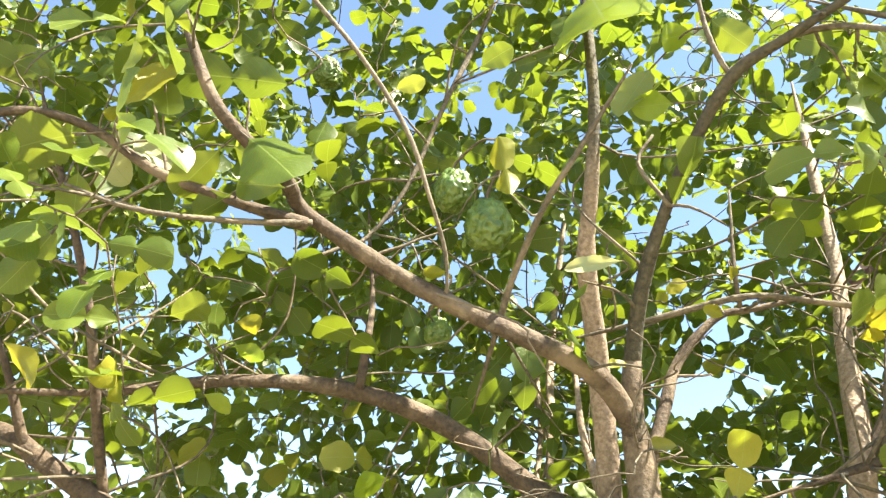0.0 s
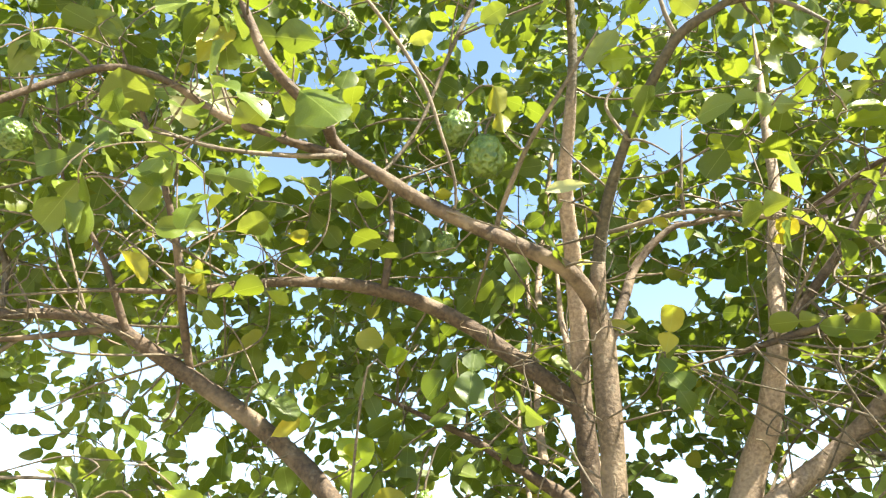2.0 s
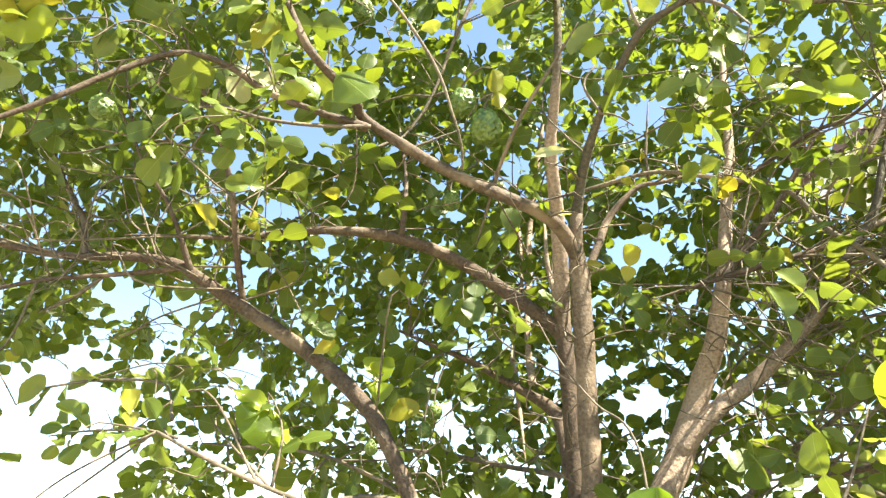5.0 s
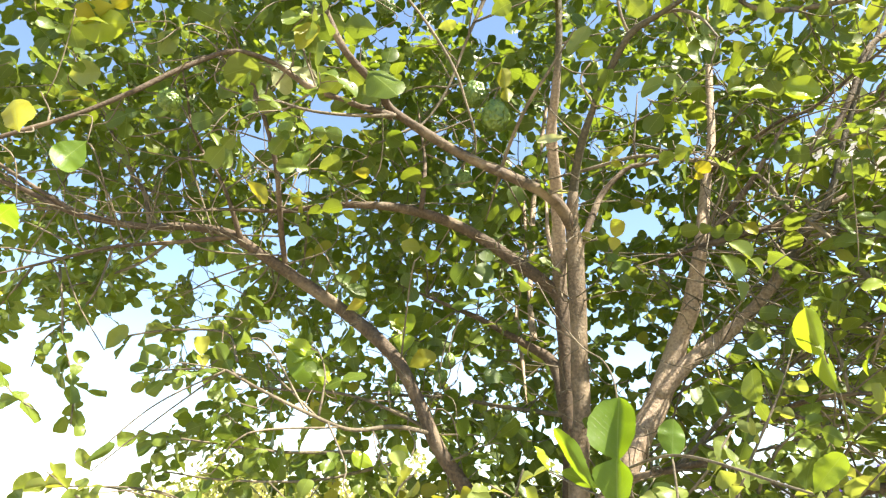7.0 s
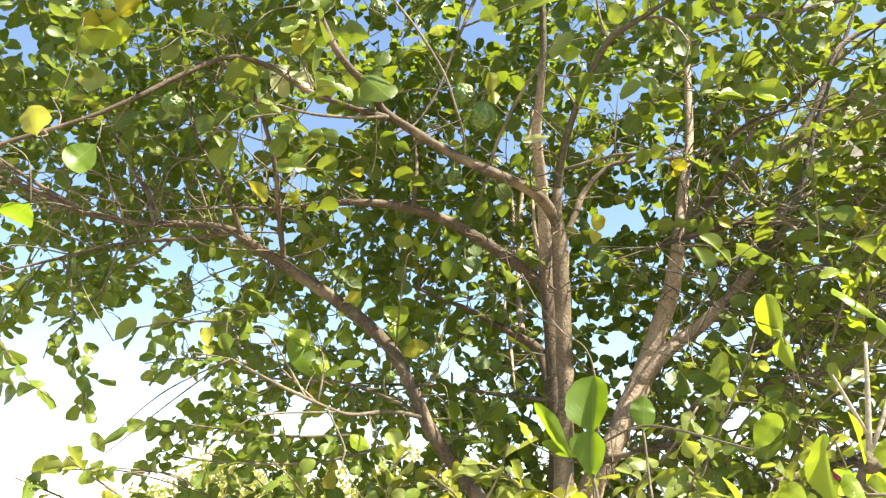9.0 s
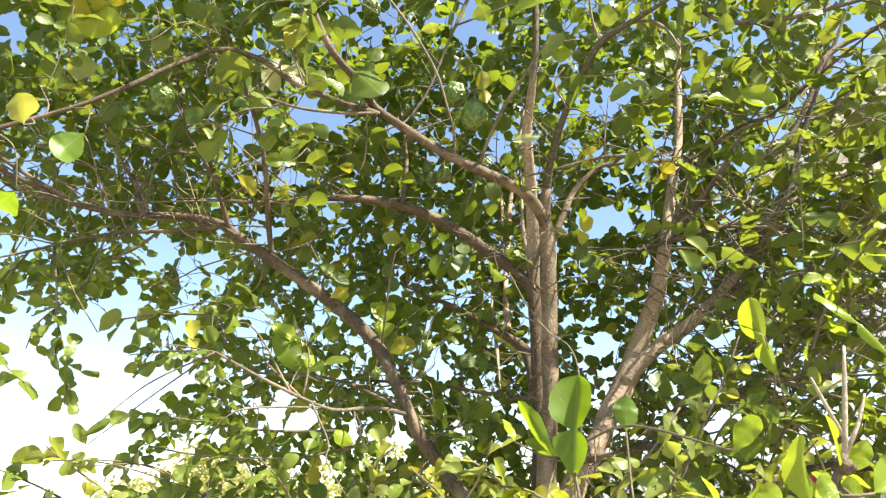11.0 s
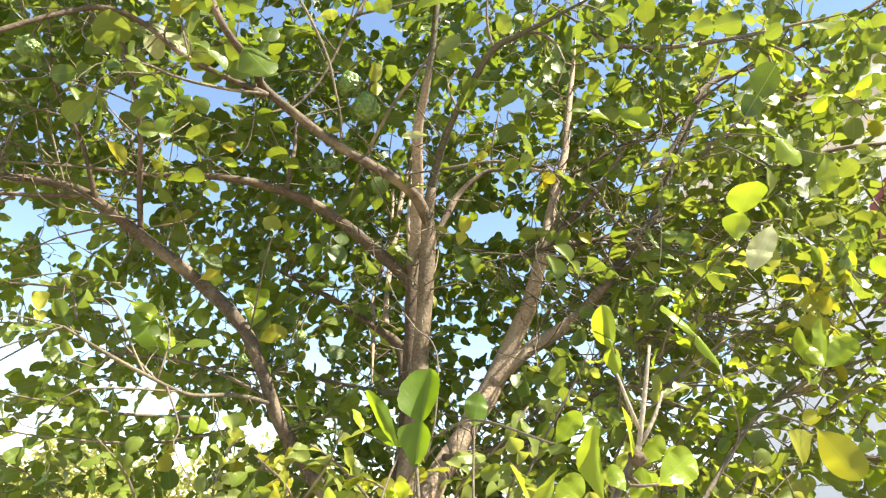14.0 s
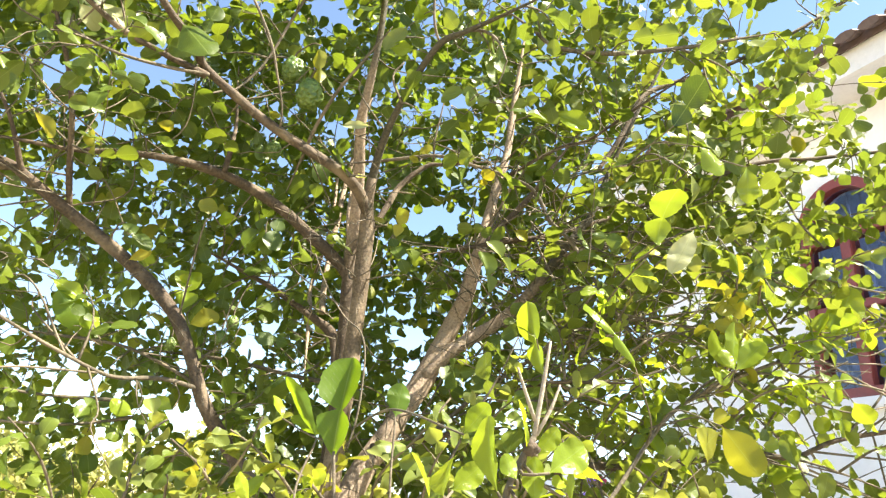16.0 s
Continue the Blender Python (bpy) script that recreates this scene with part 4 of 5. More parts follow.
spray([(0.300, 1.140, 1.180, 0.0030), (0.309, 1.070, 1.272, 0.0024), (0.318, 1.020, 1.325, 0.0018), (0.339, 0.990, 1.370, 0.0012)], 11, 0.058, 526, LEAF_PALE)
spray([(0.380, 1.180, 1.180, 0.0030), (0.362, 1.110, 1.269, 0.0024), (0.344, 1.060, 1.318, 0.0018), (0.302, 1.030, 1.360, 0.0012)], 14, 0.050, 527, LEAF_ONE)
spray([(0.470, 1.220, 1.180, 0.0030), (0.488, 1.150, 1.280, 0.0024), (0.506, 1.100, 1.339, 0.0018), (0.548, 1.070, 1.390, 0.0012)], 12, 0.056, 528, LEAF_PALE)
spray([(0.560, 1.170, 1.180, 0.0030), (0.551, 1.100, 1.276, 0.0024), (0.542, 1.050, 1.332, 0.0018), (0.521, 1.020, 1.380, 0.0012)], 11, 0.058, 529, LEAF_YOUNG)
spray([(0.660, 1.220, 1.180, 0.0030), (0.675, 1.150, 1.272, 0.0024), (0.690, 1.100, 1.325, 0.0018), (0.725, 1.070, 1.370, 0.0012)], 14, 0.050, 530, LEAF_PALE)
spray([(0.800, 1.200, 1.160, 0.0030), (0.788, 1.130, 1.252, 0.0024), (0.776, 1.080, 1.305, 0.0018), (0.748, 1.050, 1.350, 0.0012)], 10, 0.060, 531, LEAF_YELLOW)
spray([(0.520, 1.270, 1.320, 0.0030), (0.544, 1.200, 1.406, 0.0024), (0.568, 1.150, 1.451, 0.0018), (0.624, 1.120, 1.490, 0.0012)], 10, 0.058, 532, LEAF_PALE)
spray([(0.400, 1.240, 1.300, 0.0030), (0.418, 1.170, 1.382, 0.0024), (0.436, 1.120, 1.424, 0.0018), (0.478, 1.090, 1.460, 0.0012)], 14, 0.052, 533, LEAF_ONE)
spray([(-0.600, 1.240, 1.250, 0.0030), (-0.660, 1.220, 1.310, 0.0023), (-0.720, 1.200, 1.350, 0.0018), (-0.770, 1.190, 1.385, 0.0012)], 14, 0.058, 540, LEAF_PALE)
spray([(-0.640, 1.240, 1.240, 0.0030), (-0.740, 1.220, 1.295, 0.0023), (-0.820, 1.200, 1.330, 0.0018), (-0.860, 1.190, 1.345, 0.0012)], 12, 0.056, 541, LEAF_ONE)
spray([(0.920, 1.214, 1.462, 0.0028), (0.958, 1.144, 1.504, 0.0022), (1.008, 1.084, 1.515, 0.0017), (1.071, 1.054, 1.522, 0.0011)], 13, 0.056, 542, LEAF_YOUNG)
spray([(1.034, 1.294, 1.444, 0.0028), (1.058, 1.224, 1.515, 0.0022), (1.091, 1.164, 1.551, 0.0017), (1.132, 1.134, 1.576, 0.0011)], 10, 0.060, 543, LEAF_ONE)
spray([(0.912, 1.216, 1.624, 0.0028), (0.900, 1.146, 1.670, 0.0022), (0.885, 1.086, 1.684, 0.0017), (0.866, 1.056, 1.695, 0.0011)], 13, 0.062, 544, LEAF_YELLOW)
spray([(1.343, 1.269, 1.319, 0.0028), (1.374, 1.199, 1.397, 0.0022), (1.416, 1.139, 1.438, 0.0017), (1.469, 1.109, 1.468, 0.0011)], 11, 0.053, 545, LEAF_YOUNG)
spray([(0.729, 1.289, 1.655, 0.0028), (0.760, 1.219, 1.733, 0.0022), (0.800, 1.159, 1.776, 0.0017), (0.850, 1.129, 1.806, 0.0011)], 12, 0.054, 546, LEAF_PALE)
spray([(1.198, 1.289, 1.382, 0.0028), (1.236, 1.219, 1.426, 0.0022), (1.288, 1.159, 1.438, 0.0017), (1.352, 1.129, 1.447, 0.0011)], 12, 0.062, 547, LEAF_ONE)
spray([(0.661, 1.274, 1.399, 0.0028), (0.698, 1.204, 1.479, 0.0022), (0.746, 1.144, 1.524, 0.0017), (0.807, 1.114, 1.555, 0.0011)], 9, 0.052, 548, LEAF_YOUNG)
spray([(1.013, 1.220, 1.702, 0.0028), (0.984, 1.150, 1.747, 0.0022), (0.944, 1.090, 1.761, 0.0017), (0.896, 1.060, 1.770, 0.0011)], 13, 0.063, 549, LEAF_ONE)
spray([(0.951, 1.254, 1.554, 0.0028), (0.936, 1.184, 1.598, 0.0022), (0.917, 1.124, 1.611, 0.0017), (0.892, 1.094, 1.620, 0.0011)], 10, 0.059, 550, LEAF_YELLOW)
spray([(0.625, 1.217, 1.557, 0.0028), (0.642, 1.147, 1.637, 0.0022), (0.666, 1.087, 1.681, 0.0017), (0.695, 1.057, 1.713, 0.0011)], 9, 0.054, 551, LEAF_YOUNG)
spray([(1.097, 1.275, 1.682, 0.0028), (1.124, 1.205, 1.747, 0.0022), (1.161, 1.145, 1.778, 0.0017), (1.206, 1.115, 1.799, 0.0011)], 9, 0.052, 552, LEAF_PALE)
spray([(1.114, 1.224, 1.727, 0.0028), (1.132, 1.154, 1.771, 0.0022), (1.156, 1.094, 1.783, 0.0017), (1.185, 1.064, 1.792, 0.0011)], 11, 0.062, 553, LEAF_ONE)
spray([(0.968, 1.269, 1.550, 0.0028), (1.005, 1.199, 1.596, 0.0022), (1.056, 1.139, 1.611, 0.0017), (1.118, 1.109, 1.621, 0.0011)], 13, 0.055, 554, LEAF_YOUNG)
spray([(0.718, 1.295, 1.381, 0.0028), (0.746, 1.225, 1.439, 0.0022), (0.784, 1.165, 1.462, 0.0017), (0.831, 1.135, 1.479, 0.0011)], 13, 0.055, 555, LEAF_ONE)
seedling_stem([(0.210, 0.550, 1.046, 0.0015), (0.196, 0.700, 1.139, 0.0018), (0.182, 0.860, 1.230, 0.0021), (0.170, 0.900, 1.331, 0.0020)], TWIG, "stem", "")
seedling_stem([(0.314, 0.500, 1.036, 0.0034), (0.312, 0.500, 1.161, 0.0033), (0.303, 0.500, 1.249, 0.0032), (0.309, 0.500, 1.289, 0.0029), (0.329, 0.500, 1.327, 0.0026)], TWIG, "stem", "")
seedling_stem([(0.303, 0.500, 1.249, 0.0022), (0.278, 0.520, 1.263, 0.0018), (0.262, 0.520, 1.279, 0.0014)], TWIG, "stem", "")
seedling_stem([(0.329, 0.500, 1.327, 0.0021), (0.336, 0.500, 1.365, 0.0018), (0.343, 0.500, 1.406, 0.0011)], DRY, "dead_twig", "bare dry grey twig")
seedling_stem([(0.330, 0.500, 1.340, 0.0016), (0.322, 0.500, 1.362, 0.0014), (0.315, 0.500, 1.382, 0.0008)], DRY, "dead_twig", "bare dry grey twig")
seedling_stem([(0.331, 0.500, 1.329, 0.0017), (0.343, 0.500, 1.350, 0.0015), (0.351, 0.500, 1.370, 0.0008)], DRY, "dead_twig", "bare dry grey twig")
bm = bmesh.new()
bmesh.ops.create_icosphere(bm, subdivisions=3, radius=0.006)
for v in bm.verts:
    v.co *= 1 + 0.5 * noise.noise(v.co * 420)
    v.co += Vector((0.326, 0.496, 1.318)) - Vector(shrub_front.location)
part("dried_bud", bm, BARK, shrub_front, "small shrivelled dark bud", True)
seedling_stem([(0.266, 0.800, 1.046, 0.0018), (0.253, 0.950, 1.265, 0.0020), (0.255, 1.000, 1.393, 0.0016)], TWIG, "stem", "")
seedling_stem([(0.196, 0.700, 1.139, 0.0014), (0.130, 0.850, 1.260, 0.0015), (0.146, 0.900, 1.347, 0.0014)], TWIG, "stem", "")
near_leaf((0.183, 1.380, 2.614), (0.201, 1.322, 2.402), (0.02, 0.55, 0.98), 1, LEAF_YOUNG, 1.25)
near_leaf((-0.281, 1.280, 2.580), (-0.253, 1.297, 2.498), (0.30, 0.60, 0.96), 1, LEAF_YOUNG, 1.20)
near_leaf((-0.253, 1.307, 2.377), (-0.420, 1.300, 2.421), (-0.45, 0.70, 0.90), 2, LEAF_ONE, 0.90)
near_leaf((-0.226, 1.300, 2.189), (-0.304, 1.287, 2.200), (0.65, -0.62, -0.43), 1, LEAF_ONE, 1.15)
near_leaf((-0.316, 1.288, 2.251), (-0.369, 1.298, 2.186), (-0.49, 0.64, 1.02), 1, LEAF_ONE, 1.20)
near_leaf((-0.306, 1.321, 2.203), (-0.353, 1.326, 2.172), (-0.32, 0.73, 0.92), 1, LEAF_ONE, 1.50)
near_leaf((-0.404, 1.202, 2.253), (-0.389, 1.245, 2.344), (0.18, -0.54, -0.27), 1, LEAF_YELLOW, 0.90)
near_leaf((-0.442, 1.246, 2.300), (-0.450, 1.234, 2.261), (-0.53, 0.84, 1.00), 1, LEAF_YELLOW, 0.80)
near_leaf((-0.430, 1.242, 2.290), (-0.474, 1.257, 2.362), (0.47, -0.74, -0.28), 1, LEAF_PALE, 1.00)
near_leaf((-0.453, 1.236, 2.325), (-0.431, 1.227, 2.402), (-0.45, 0.10, 1.04), 1, LEAF_ONE, 1.10)
near_leaf((-0.440, 1.255, 2.353), (-0.383, 1.225, 2.376), (-0.64, 0.70, 0.56), 1, LEAF_ONE, 1.10)
near_leaf((-0.492, 1.281, 2.266), (-0.442, 1.301, 2.226), (0.74, -1.02, -0.41), 1, LEAF_GLARE, 1.20)
near_leaf((-0.455, 1.303, 2.292), (-0.385, 1.291, 2.241), (0.78, -0.85, -0.28), 1, LEAF_GLARE, 0.90)
near_leaf((-0.480, 1.260, 2.206), (-0.490, 1.291, 2.152), (0.50, -0.94, 0.03), 1, LEAF_ONE, 1.70)
near_leaf((-0.664, 1.258, 2.385), (-0.594, 1.261, 2.403), (0.66, -0.63, -0.51), 1, LEAF_ONE, 1.50)
near_leaf((-0.488, 1.242, 2.249), (-0.585, 1.271, 2.279), (-0.69, 0.52, 0.86), 1, LEAF_ONE, 1.60)
near_leaf((-0.592, 1.286, 2.395), (-0.658, 1.261, 2.441), (-0.59, 0.73, 1.01), 1, LEAF_ONE, 1.40)
near_leaf((-0.572, 1.312, 2.230), (-0.636, 1.305, 2.259), (0.57, -0.44, -0.41), 1, LEAF_ONE, 1.40)
near_leaf((-0.335, 1.351, 2.310), (-0.281, 1.348, 2.262), (-0.33, 1.15, 1.13), 1, LEAF_ONE, 1.60)
near_leaf((-0.252, 1.235, 2.214), (-0.181, 1.189, 2.136), (-0.46, 0.79, 0.47), 1, LEAF_ONE, 1.30)
near_leaf((0.049, 1.292, 2.150), (0.035, 1.296, 2.235), (-0.20, 0.63, 0.89), 2, LEAF_YELLOW, 0.85)
near_leaf((0.173, 1.366, 2.099), (0.103, 1.391, 2.109), (-0.13, -0.72, -0.23), 1, LEAF_GLARE, 0.60)
near_leaf((0.255, 1.318, 2.295), (0.204, 1.311, 2.288), (-0.38, -0.75, -0.57), 1, LEAF_YOUNG, 1.30)
near_leaf((0.236, 1.315, 2.356), (0.187, 1.310, 2.283), (-0.22, -0.78, -0.36), 1, LEAF_PALE, 1.00)
near_leaf((0.292, 1.293, 2.389), (0.234, 1.286, 2.378), (0.66, 0.60, 0.88), 1, LEAF_YOUNG, 1.20)
near_leaf((0.315, 1.288, 2.407), (0.340, 1.280, 2.345), (0.43, 0.64, 1.03), 1, LEAF_ONE, 1.20)
near_leaf((0.364, 1.401, 2.177), (0.418, 1.402, 2.143), (0.31, 0.70, 0.78), 1, LEAF_YOUNG, 0.90)
near_leaf((0.435, 1.392, 2.168), (0.481, 1.393, 2.141), (-0.48, -0.61, -0.32), 1, LEAF_YOUNG, 0.80)
near_leaf((-0.526, 1.298, 1.996), (-0.467, 1.312, 1.949), (-0.32, 0.34, 0.73), 1, LEAF_YELLOW, 0.80)
near_leaf((-0.352, 1.445, 1.983), (-0.311, 1.452, 1.961), (-0.23, 1.04, 0.59), 1, LEAF_YOUNG, 1.00)
near_leaf((-0.121, 1.516, 1.891), (-0.170, 1.496, 1.880), (-0.09, 0.85, 0.87), 1, LEAF_YOUNG, 1.20)
near_leaf((0.146, 1.430, 1.995), (0.169, 1.453, 2.004), (-0.19, -0.89, 0.01), 1, LEAF_YELLOW, 0.90)
near_leaf((0.236, 1.544, 1.933), (0.205, 1.556, 1.941), (-0.18, -0.66, -0.14), 1, LEAF_PALE, 1.10)
near_leaf((0.300, 1.460, 2.068), (0.276, 1.440, 2.071), (-0.38, -1.08, -0.15), 1, LEAF_YELLOW, 1.00)
near_leaf((0.321, 1.460, 2.140), (0.326, 1.452, 2.106), (0.57, 0.89, 0.75), 1, LEAF_YELLOW, 0.90)
near_leaf((0.454, 1.477, 2.039), (0.476, 1.456, 2.035), (0.11, 0.95, 0.62), 1, LEAF_YELLOW, 1.20)
near_leaf((-0.125, 1.411, 2.457), (-0.077, 1.399, 2.463), (0.00, -0.62, -0.57), 1, LEAF_PALE, 1.10)
near_leaf((-0.177, 1.418, 2.415), (-0.143, 1.421, 2.432), (0.18, -0.73, -0.59), 1, LEAF_PALE, 1.10)
near_leaf((0.009, 1.398, 2.476), (0.058, 1.368, 2.485), (-0.19, -0.46, -0.27), 1, LEAF_ONE, 1.40)
near_leaf((-0.036, 1.380, 2.106), (-0.075, 1.402, 2.113), (-0.32, 0.95, 0.67), 1, LEAF_YELLOW, 0.80)
near_leaf((-0.308, 1.432, 2.190), (-0.275, 1.446, 2.164), (-0.34, 0.56, 0.87), 1, LEAF_ONE, 1.30)
near_leaf((-0.402, 1.407, 2.076), (-0.343, 1.383, 2.073), (-0.48, 0.68, 0.98), 1, LEAF_ONE, 1.60)
near_leaf((-0.333, 1.452, 2.087), (-0.277, 1.435, 2.071), (-0.40, 1.23, 0.64), 1, LEAF_YELLOW, 0.80)
near_leaf((-0.327, 1.451, 2.053), (-0.282, 1.458, 2.026), (0.43, -0.43, -0.23), 1, LEAF_YOUNG, 0.90)
near_leaf((0.170, 0.907, 1.326), (0.174, 0.902, 1.462), (-0.21, -0.67, 0.10), 2, LEAF_DEEP, 0.98, shrub_front)
near_leaf((0.146, 0.900, 1.347), (0.100, 0.886, 1.426), (0.04, 1.17, 0.51), 1, LEAF_DEEP, 0.42, shrub_front)
near_leaf((0.153, 0.932, 1.354), (0.107, 0.931, 1.377), (0.10, 1.10, 0.33), 1, LEAF_DEEP, 0.70, shrub_front)
near_leaf((0.094, 0.957, 1.375), (0.079, 0.969, 1.409), (0.55, -0.75, 0.70), 1, LEAF_YOUNG, 1.20, shrub_front)
near_leaf((0.255, 0.999, 1.393), (0.263, 1.018, 1.444), (0.14, 1.20, 0.24), 1, LEAF_DEEP, 1.50, shrub_front)
near_leaf((0.501, 1.055, 1.485), (0.460, 1.048, 1.605), (0.05, 1.12, -0.15), 2, LEAF_YOUNG, 0.62)
near_leaf((0.484, 1.039, 1.542), (0.459, 1.055, 1.573), (0.47, -1.54, 0.58), 1, LEAF_PALE, 0.70)
near_leaf((0.640, 1.004, 1.500), (0.578, 0.990, 1.622), (0.17, -1.00, 0.36), 2, LEAF_YOUNG, 0.52)
near_leaf((0.298, 0.489, 1.284), (0.275, 0.480, 1.339), (-0.28, 1.30, -0.59), 1, LEAF_YOUNG, 0.62, shrub_front)
near_leaf((0.322, 0.497, 1.315), (0.314, 0.481, 1.351), (0.26, -1.26, 0.85), 1, LEAF_YOUNG, 0.45, shrub_front)
near_leaf((0.260, 0.509, 1.278), (0.254, 0.491, 1.309), (-0.38, 0.91, -0.47), 1, LEAF_YOUNG, 1.30, shrub_front)
near_leaf((0.329, 0.494, 1.277), (0.331, 0.522, 1.310), (-0.14, 1.42, -0.56), 1, LEAF_YOUNG, 0.90, shrub_front)
near_leaf((0.337, 0.519, 1.315), (0.355, 0.522, 1.338), (0.55, -0.75, 0.70), 1, LEAF_YOUNG, 1.10, shrub_front)
near_leaf((0.339, 0.491, 1.300), (0.373, 0.511, 1.326), (0.55, -0.75, 0.70), 1, LEAF_YOUNG, 1.20, shrub_front)
near_leaf((0.309, 0.474, 1.293), (0.299, 0.487, 1.310), (-0.13, 1.28, -0.70), 1, LEAF_YOUNG, 1.30, shrub_front)
near_leaf((0.362, 0.507, 1.280), (0.358, 0.504, 1.307), (-0.13, 1.17, -0.60), 1, LEAF_YOUNG, 0.70, shrub_front)
near_leaf((0.256, 0.559, 1.276), (0.242, 0.546, 1.313), (0.55, -0.75, 0.70), 1, LEAF_YOUNG, 0.80, shrub_front)
near_leaf((0.274, 0.553, 1.284), (0.299, 0.562, 1.308), (0.55, -0.75, 0.70), 1, LEAF_YOUNG, 1.20, shrub_front)
near_leaf((0.082, 0.802, 1.264), (0.065, 0.793, 1.296), (-0.64, 1.45, -0.43), 1, LEAF_YOUNG, 1.00, shrub_front)
near_leaf((0.786, 1.010, 1.417), (0.845, 1.012, 1.346), (0.61, 0.99, 0.20), 1, LEAF_YELLOW, 1.20)
near_leaf((0.797, 1.035, 1.411), (0.729, 1.023, 1.374), (0.11, 1.00, 0.53), 1, LEAF_YELLOW, 1.50)
near_leaf((0.871, 1.097, 1.531), (0.814, 1.107, 1.597), (0.18, 1.29, -0.38), 1, LEAF_YOUNG, 0.90)
near_leaf((0.861, 1.081, 1.528), (0.863, 1.083, 1.615), (-0.06, 1.05, -0.38), 1, LEAF_YOUNG, 0.80)
near_leaf((0.875, 1.105, 1.528), (0.811, 1.084, 1.511), (-0.09, 1.21, -0.47), 1, LEAF_YOUNG, 1.00)
near_leaf((0.870, 1.092, 1.530), (0.927, 1.093, 1.580), (-0.18, -1.17, 0.34), 1, LEAF_YOUNG, 1.00)
near_leaf((0.898, 1.132, 1.545), (0.935, 1.135, 1.648), (-0.13, -1.01, 0.47), 1, LEAF_YOUNG, 0.80)
near_leaf((0.850, 1.063, 1.524), (0.836, 1.069, 1.564), (0.07, 0.85, -0.38), 1, LEAF_YOUNG, 1.10)
near_leaf((0.652, 0.920, 1.683), (0.651, 0.904, 1.786), (-0.17, 1.21, -0.08), 2, LEAF_YOUNG, 1.25)
near_leaf((0.777, 0.986, 1.918), (0.824, 0.979, 1.870), (0.02, 1.03, -0.05), 1, LEAF_YOUNG, 1.60)
near_leaf((0.752, 0.984, 1.858), (0.788, 1.007, 1.814), (0.41, -1.17, 0.41), 1, LEAF_PALE, 1.00)
near_leaf((0.753, 0.989, 1.749), (0.708, 0.981, 1.666), (0.30, -1.09, 0.66), 1, LEAF_GLARE, 0.80)
near_leaf((0.887, 1.017, 1.907), (0.895, 1.025, 1.837), (0.16, -1.09, 0.19), 1, LEAF_YOUNG, 1.20)
near_leaf((1.082, 1.148, 1.724), (1.042, 1.160, 1.766), (0.44, 0.76, 0.65), 1, LEAF_YOUNG, 1.80)
near_leaf((1.002, 1.150, 1.734), (0.954, 1.142, 1.775), (-0.44, -0.53, -0.01), 1, LEAF_YOUNG, 1.70)
near_leaf((0.899, 1.122, 1.774), (0.938, 1.127, 1.726), (0.07, 0.94, -0.15), 1, LEAF_YOUNG, 1.00)
near_leaf((0.982, 1.117, 1.693), (0.922, 1.096, 1.698), (0.30, 1.02, -0.16), 1, LEAF_YOUNG, 1.60)
near_leaf((0.738, 1.001, 1.966), (0.796, 0.994, 2.056), (0.58, 0.58, 0.71), 2, LEAF_DARK, 1.10)
near_leaf((0.595, 1.295, 2.154), (0.677, 1.274, 2.119), (-0.17, -0.81, -0.06), 1, LEAF_YOUNG, 1.00)
near_leaf((0.743, 1.340, 2.027), (0.799, 1.349, 2.006), (0.53, 0.42, 0.09), 1, LEAF_YELLOW, 0.60)
near_leaf((0.454, 1.440, 2.059), (0.489, 1.466, 2.048), (0.13, 0.98, 0.55), 1, LEAF_YELLOW, 1.60)
near_leaf((0.565, 1.552, 1.952), (0.613, 1.562, 1.936), (-0.16, -1.01, -0.03), 1, LEAF_YELLOW, 1.10)
near_leaf((1.414, 1.196, 2.290), (1.350, 1.220, 2.307), (0.46, 0.23, 0.68), 1, LEAF_YOUNG, 1.00)
near_leaf((1.186, 1.204, 1.511), (1.237, 1.216, 1.466), (0.49, 0.62, 0.61), 1, LEAF_YOUNG, 1.20)
near_leaf((-0.225, 1.589, 1.673), (-0.225, 1.616, 1.782), (0.37, -0.81, 0.13), 2, LEAF_YOUNG, 1.30)
near_leaf((-0.225, 1.688, 1.661), (-0.162, 1.665, 1.697), (0.21, -0.90, 0.25), 1, LEAF_YELLOW, 1.20)
near_leaf((-0.348, 1.527, 1.764), (-0.301, 1.519, 1.788), (0.24, -0.77, -0.19), 1, LEAF_YELLOW, 0.90)
near_leaf((-0.174, 1.462, 1.429), (-0.215, 1.454, 1.448), (-0.00, -0.92, 0.27), 1, LEAF_YOUNG, 1.40)
near_leaf((-0.207, 1.432, 1.389), (-0.186, 1.468, 1.425), (0.30, -0.88, 0.60), 1, LEAF_YOUNG, 1.40)
near_leaf((-0.249, 1.462, 1.412), (-0.293, 1.437, 1.436), (-0.31, 0.93, -0.08), 1, LEAF_YOUNG, 1.20)
near_leaf((-0.351, 1.428, 1.553), (-0.429, 1.410, 1.646), (-0.38, 1.07, 0.40), 1, LEAF_DEEP, 0.90)
near_leaf((0.966, 1.092, 1.366), (0.963, 1.108, 1.424), (-0.62, -0.57, 0.21), 1, LEAF_ONE, 1.00)
near_leaf((1.165, 1.195, 1.649), (1.236, 1.223, 1.749), (0.79, 0.66, 0.59), 1, LEAF_YOUNG, 1.00)
near_leaf((1.128, 1.188, 1.609), (1.068, 1.187, 1.627), (-0.55, -0.77, -0.05), 1, LEAF_YOUNG, 1.10)
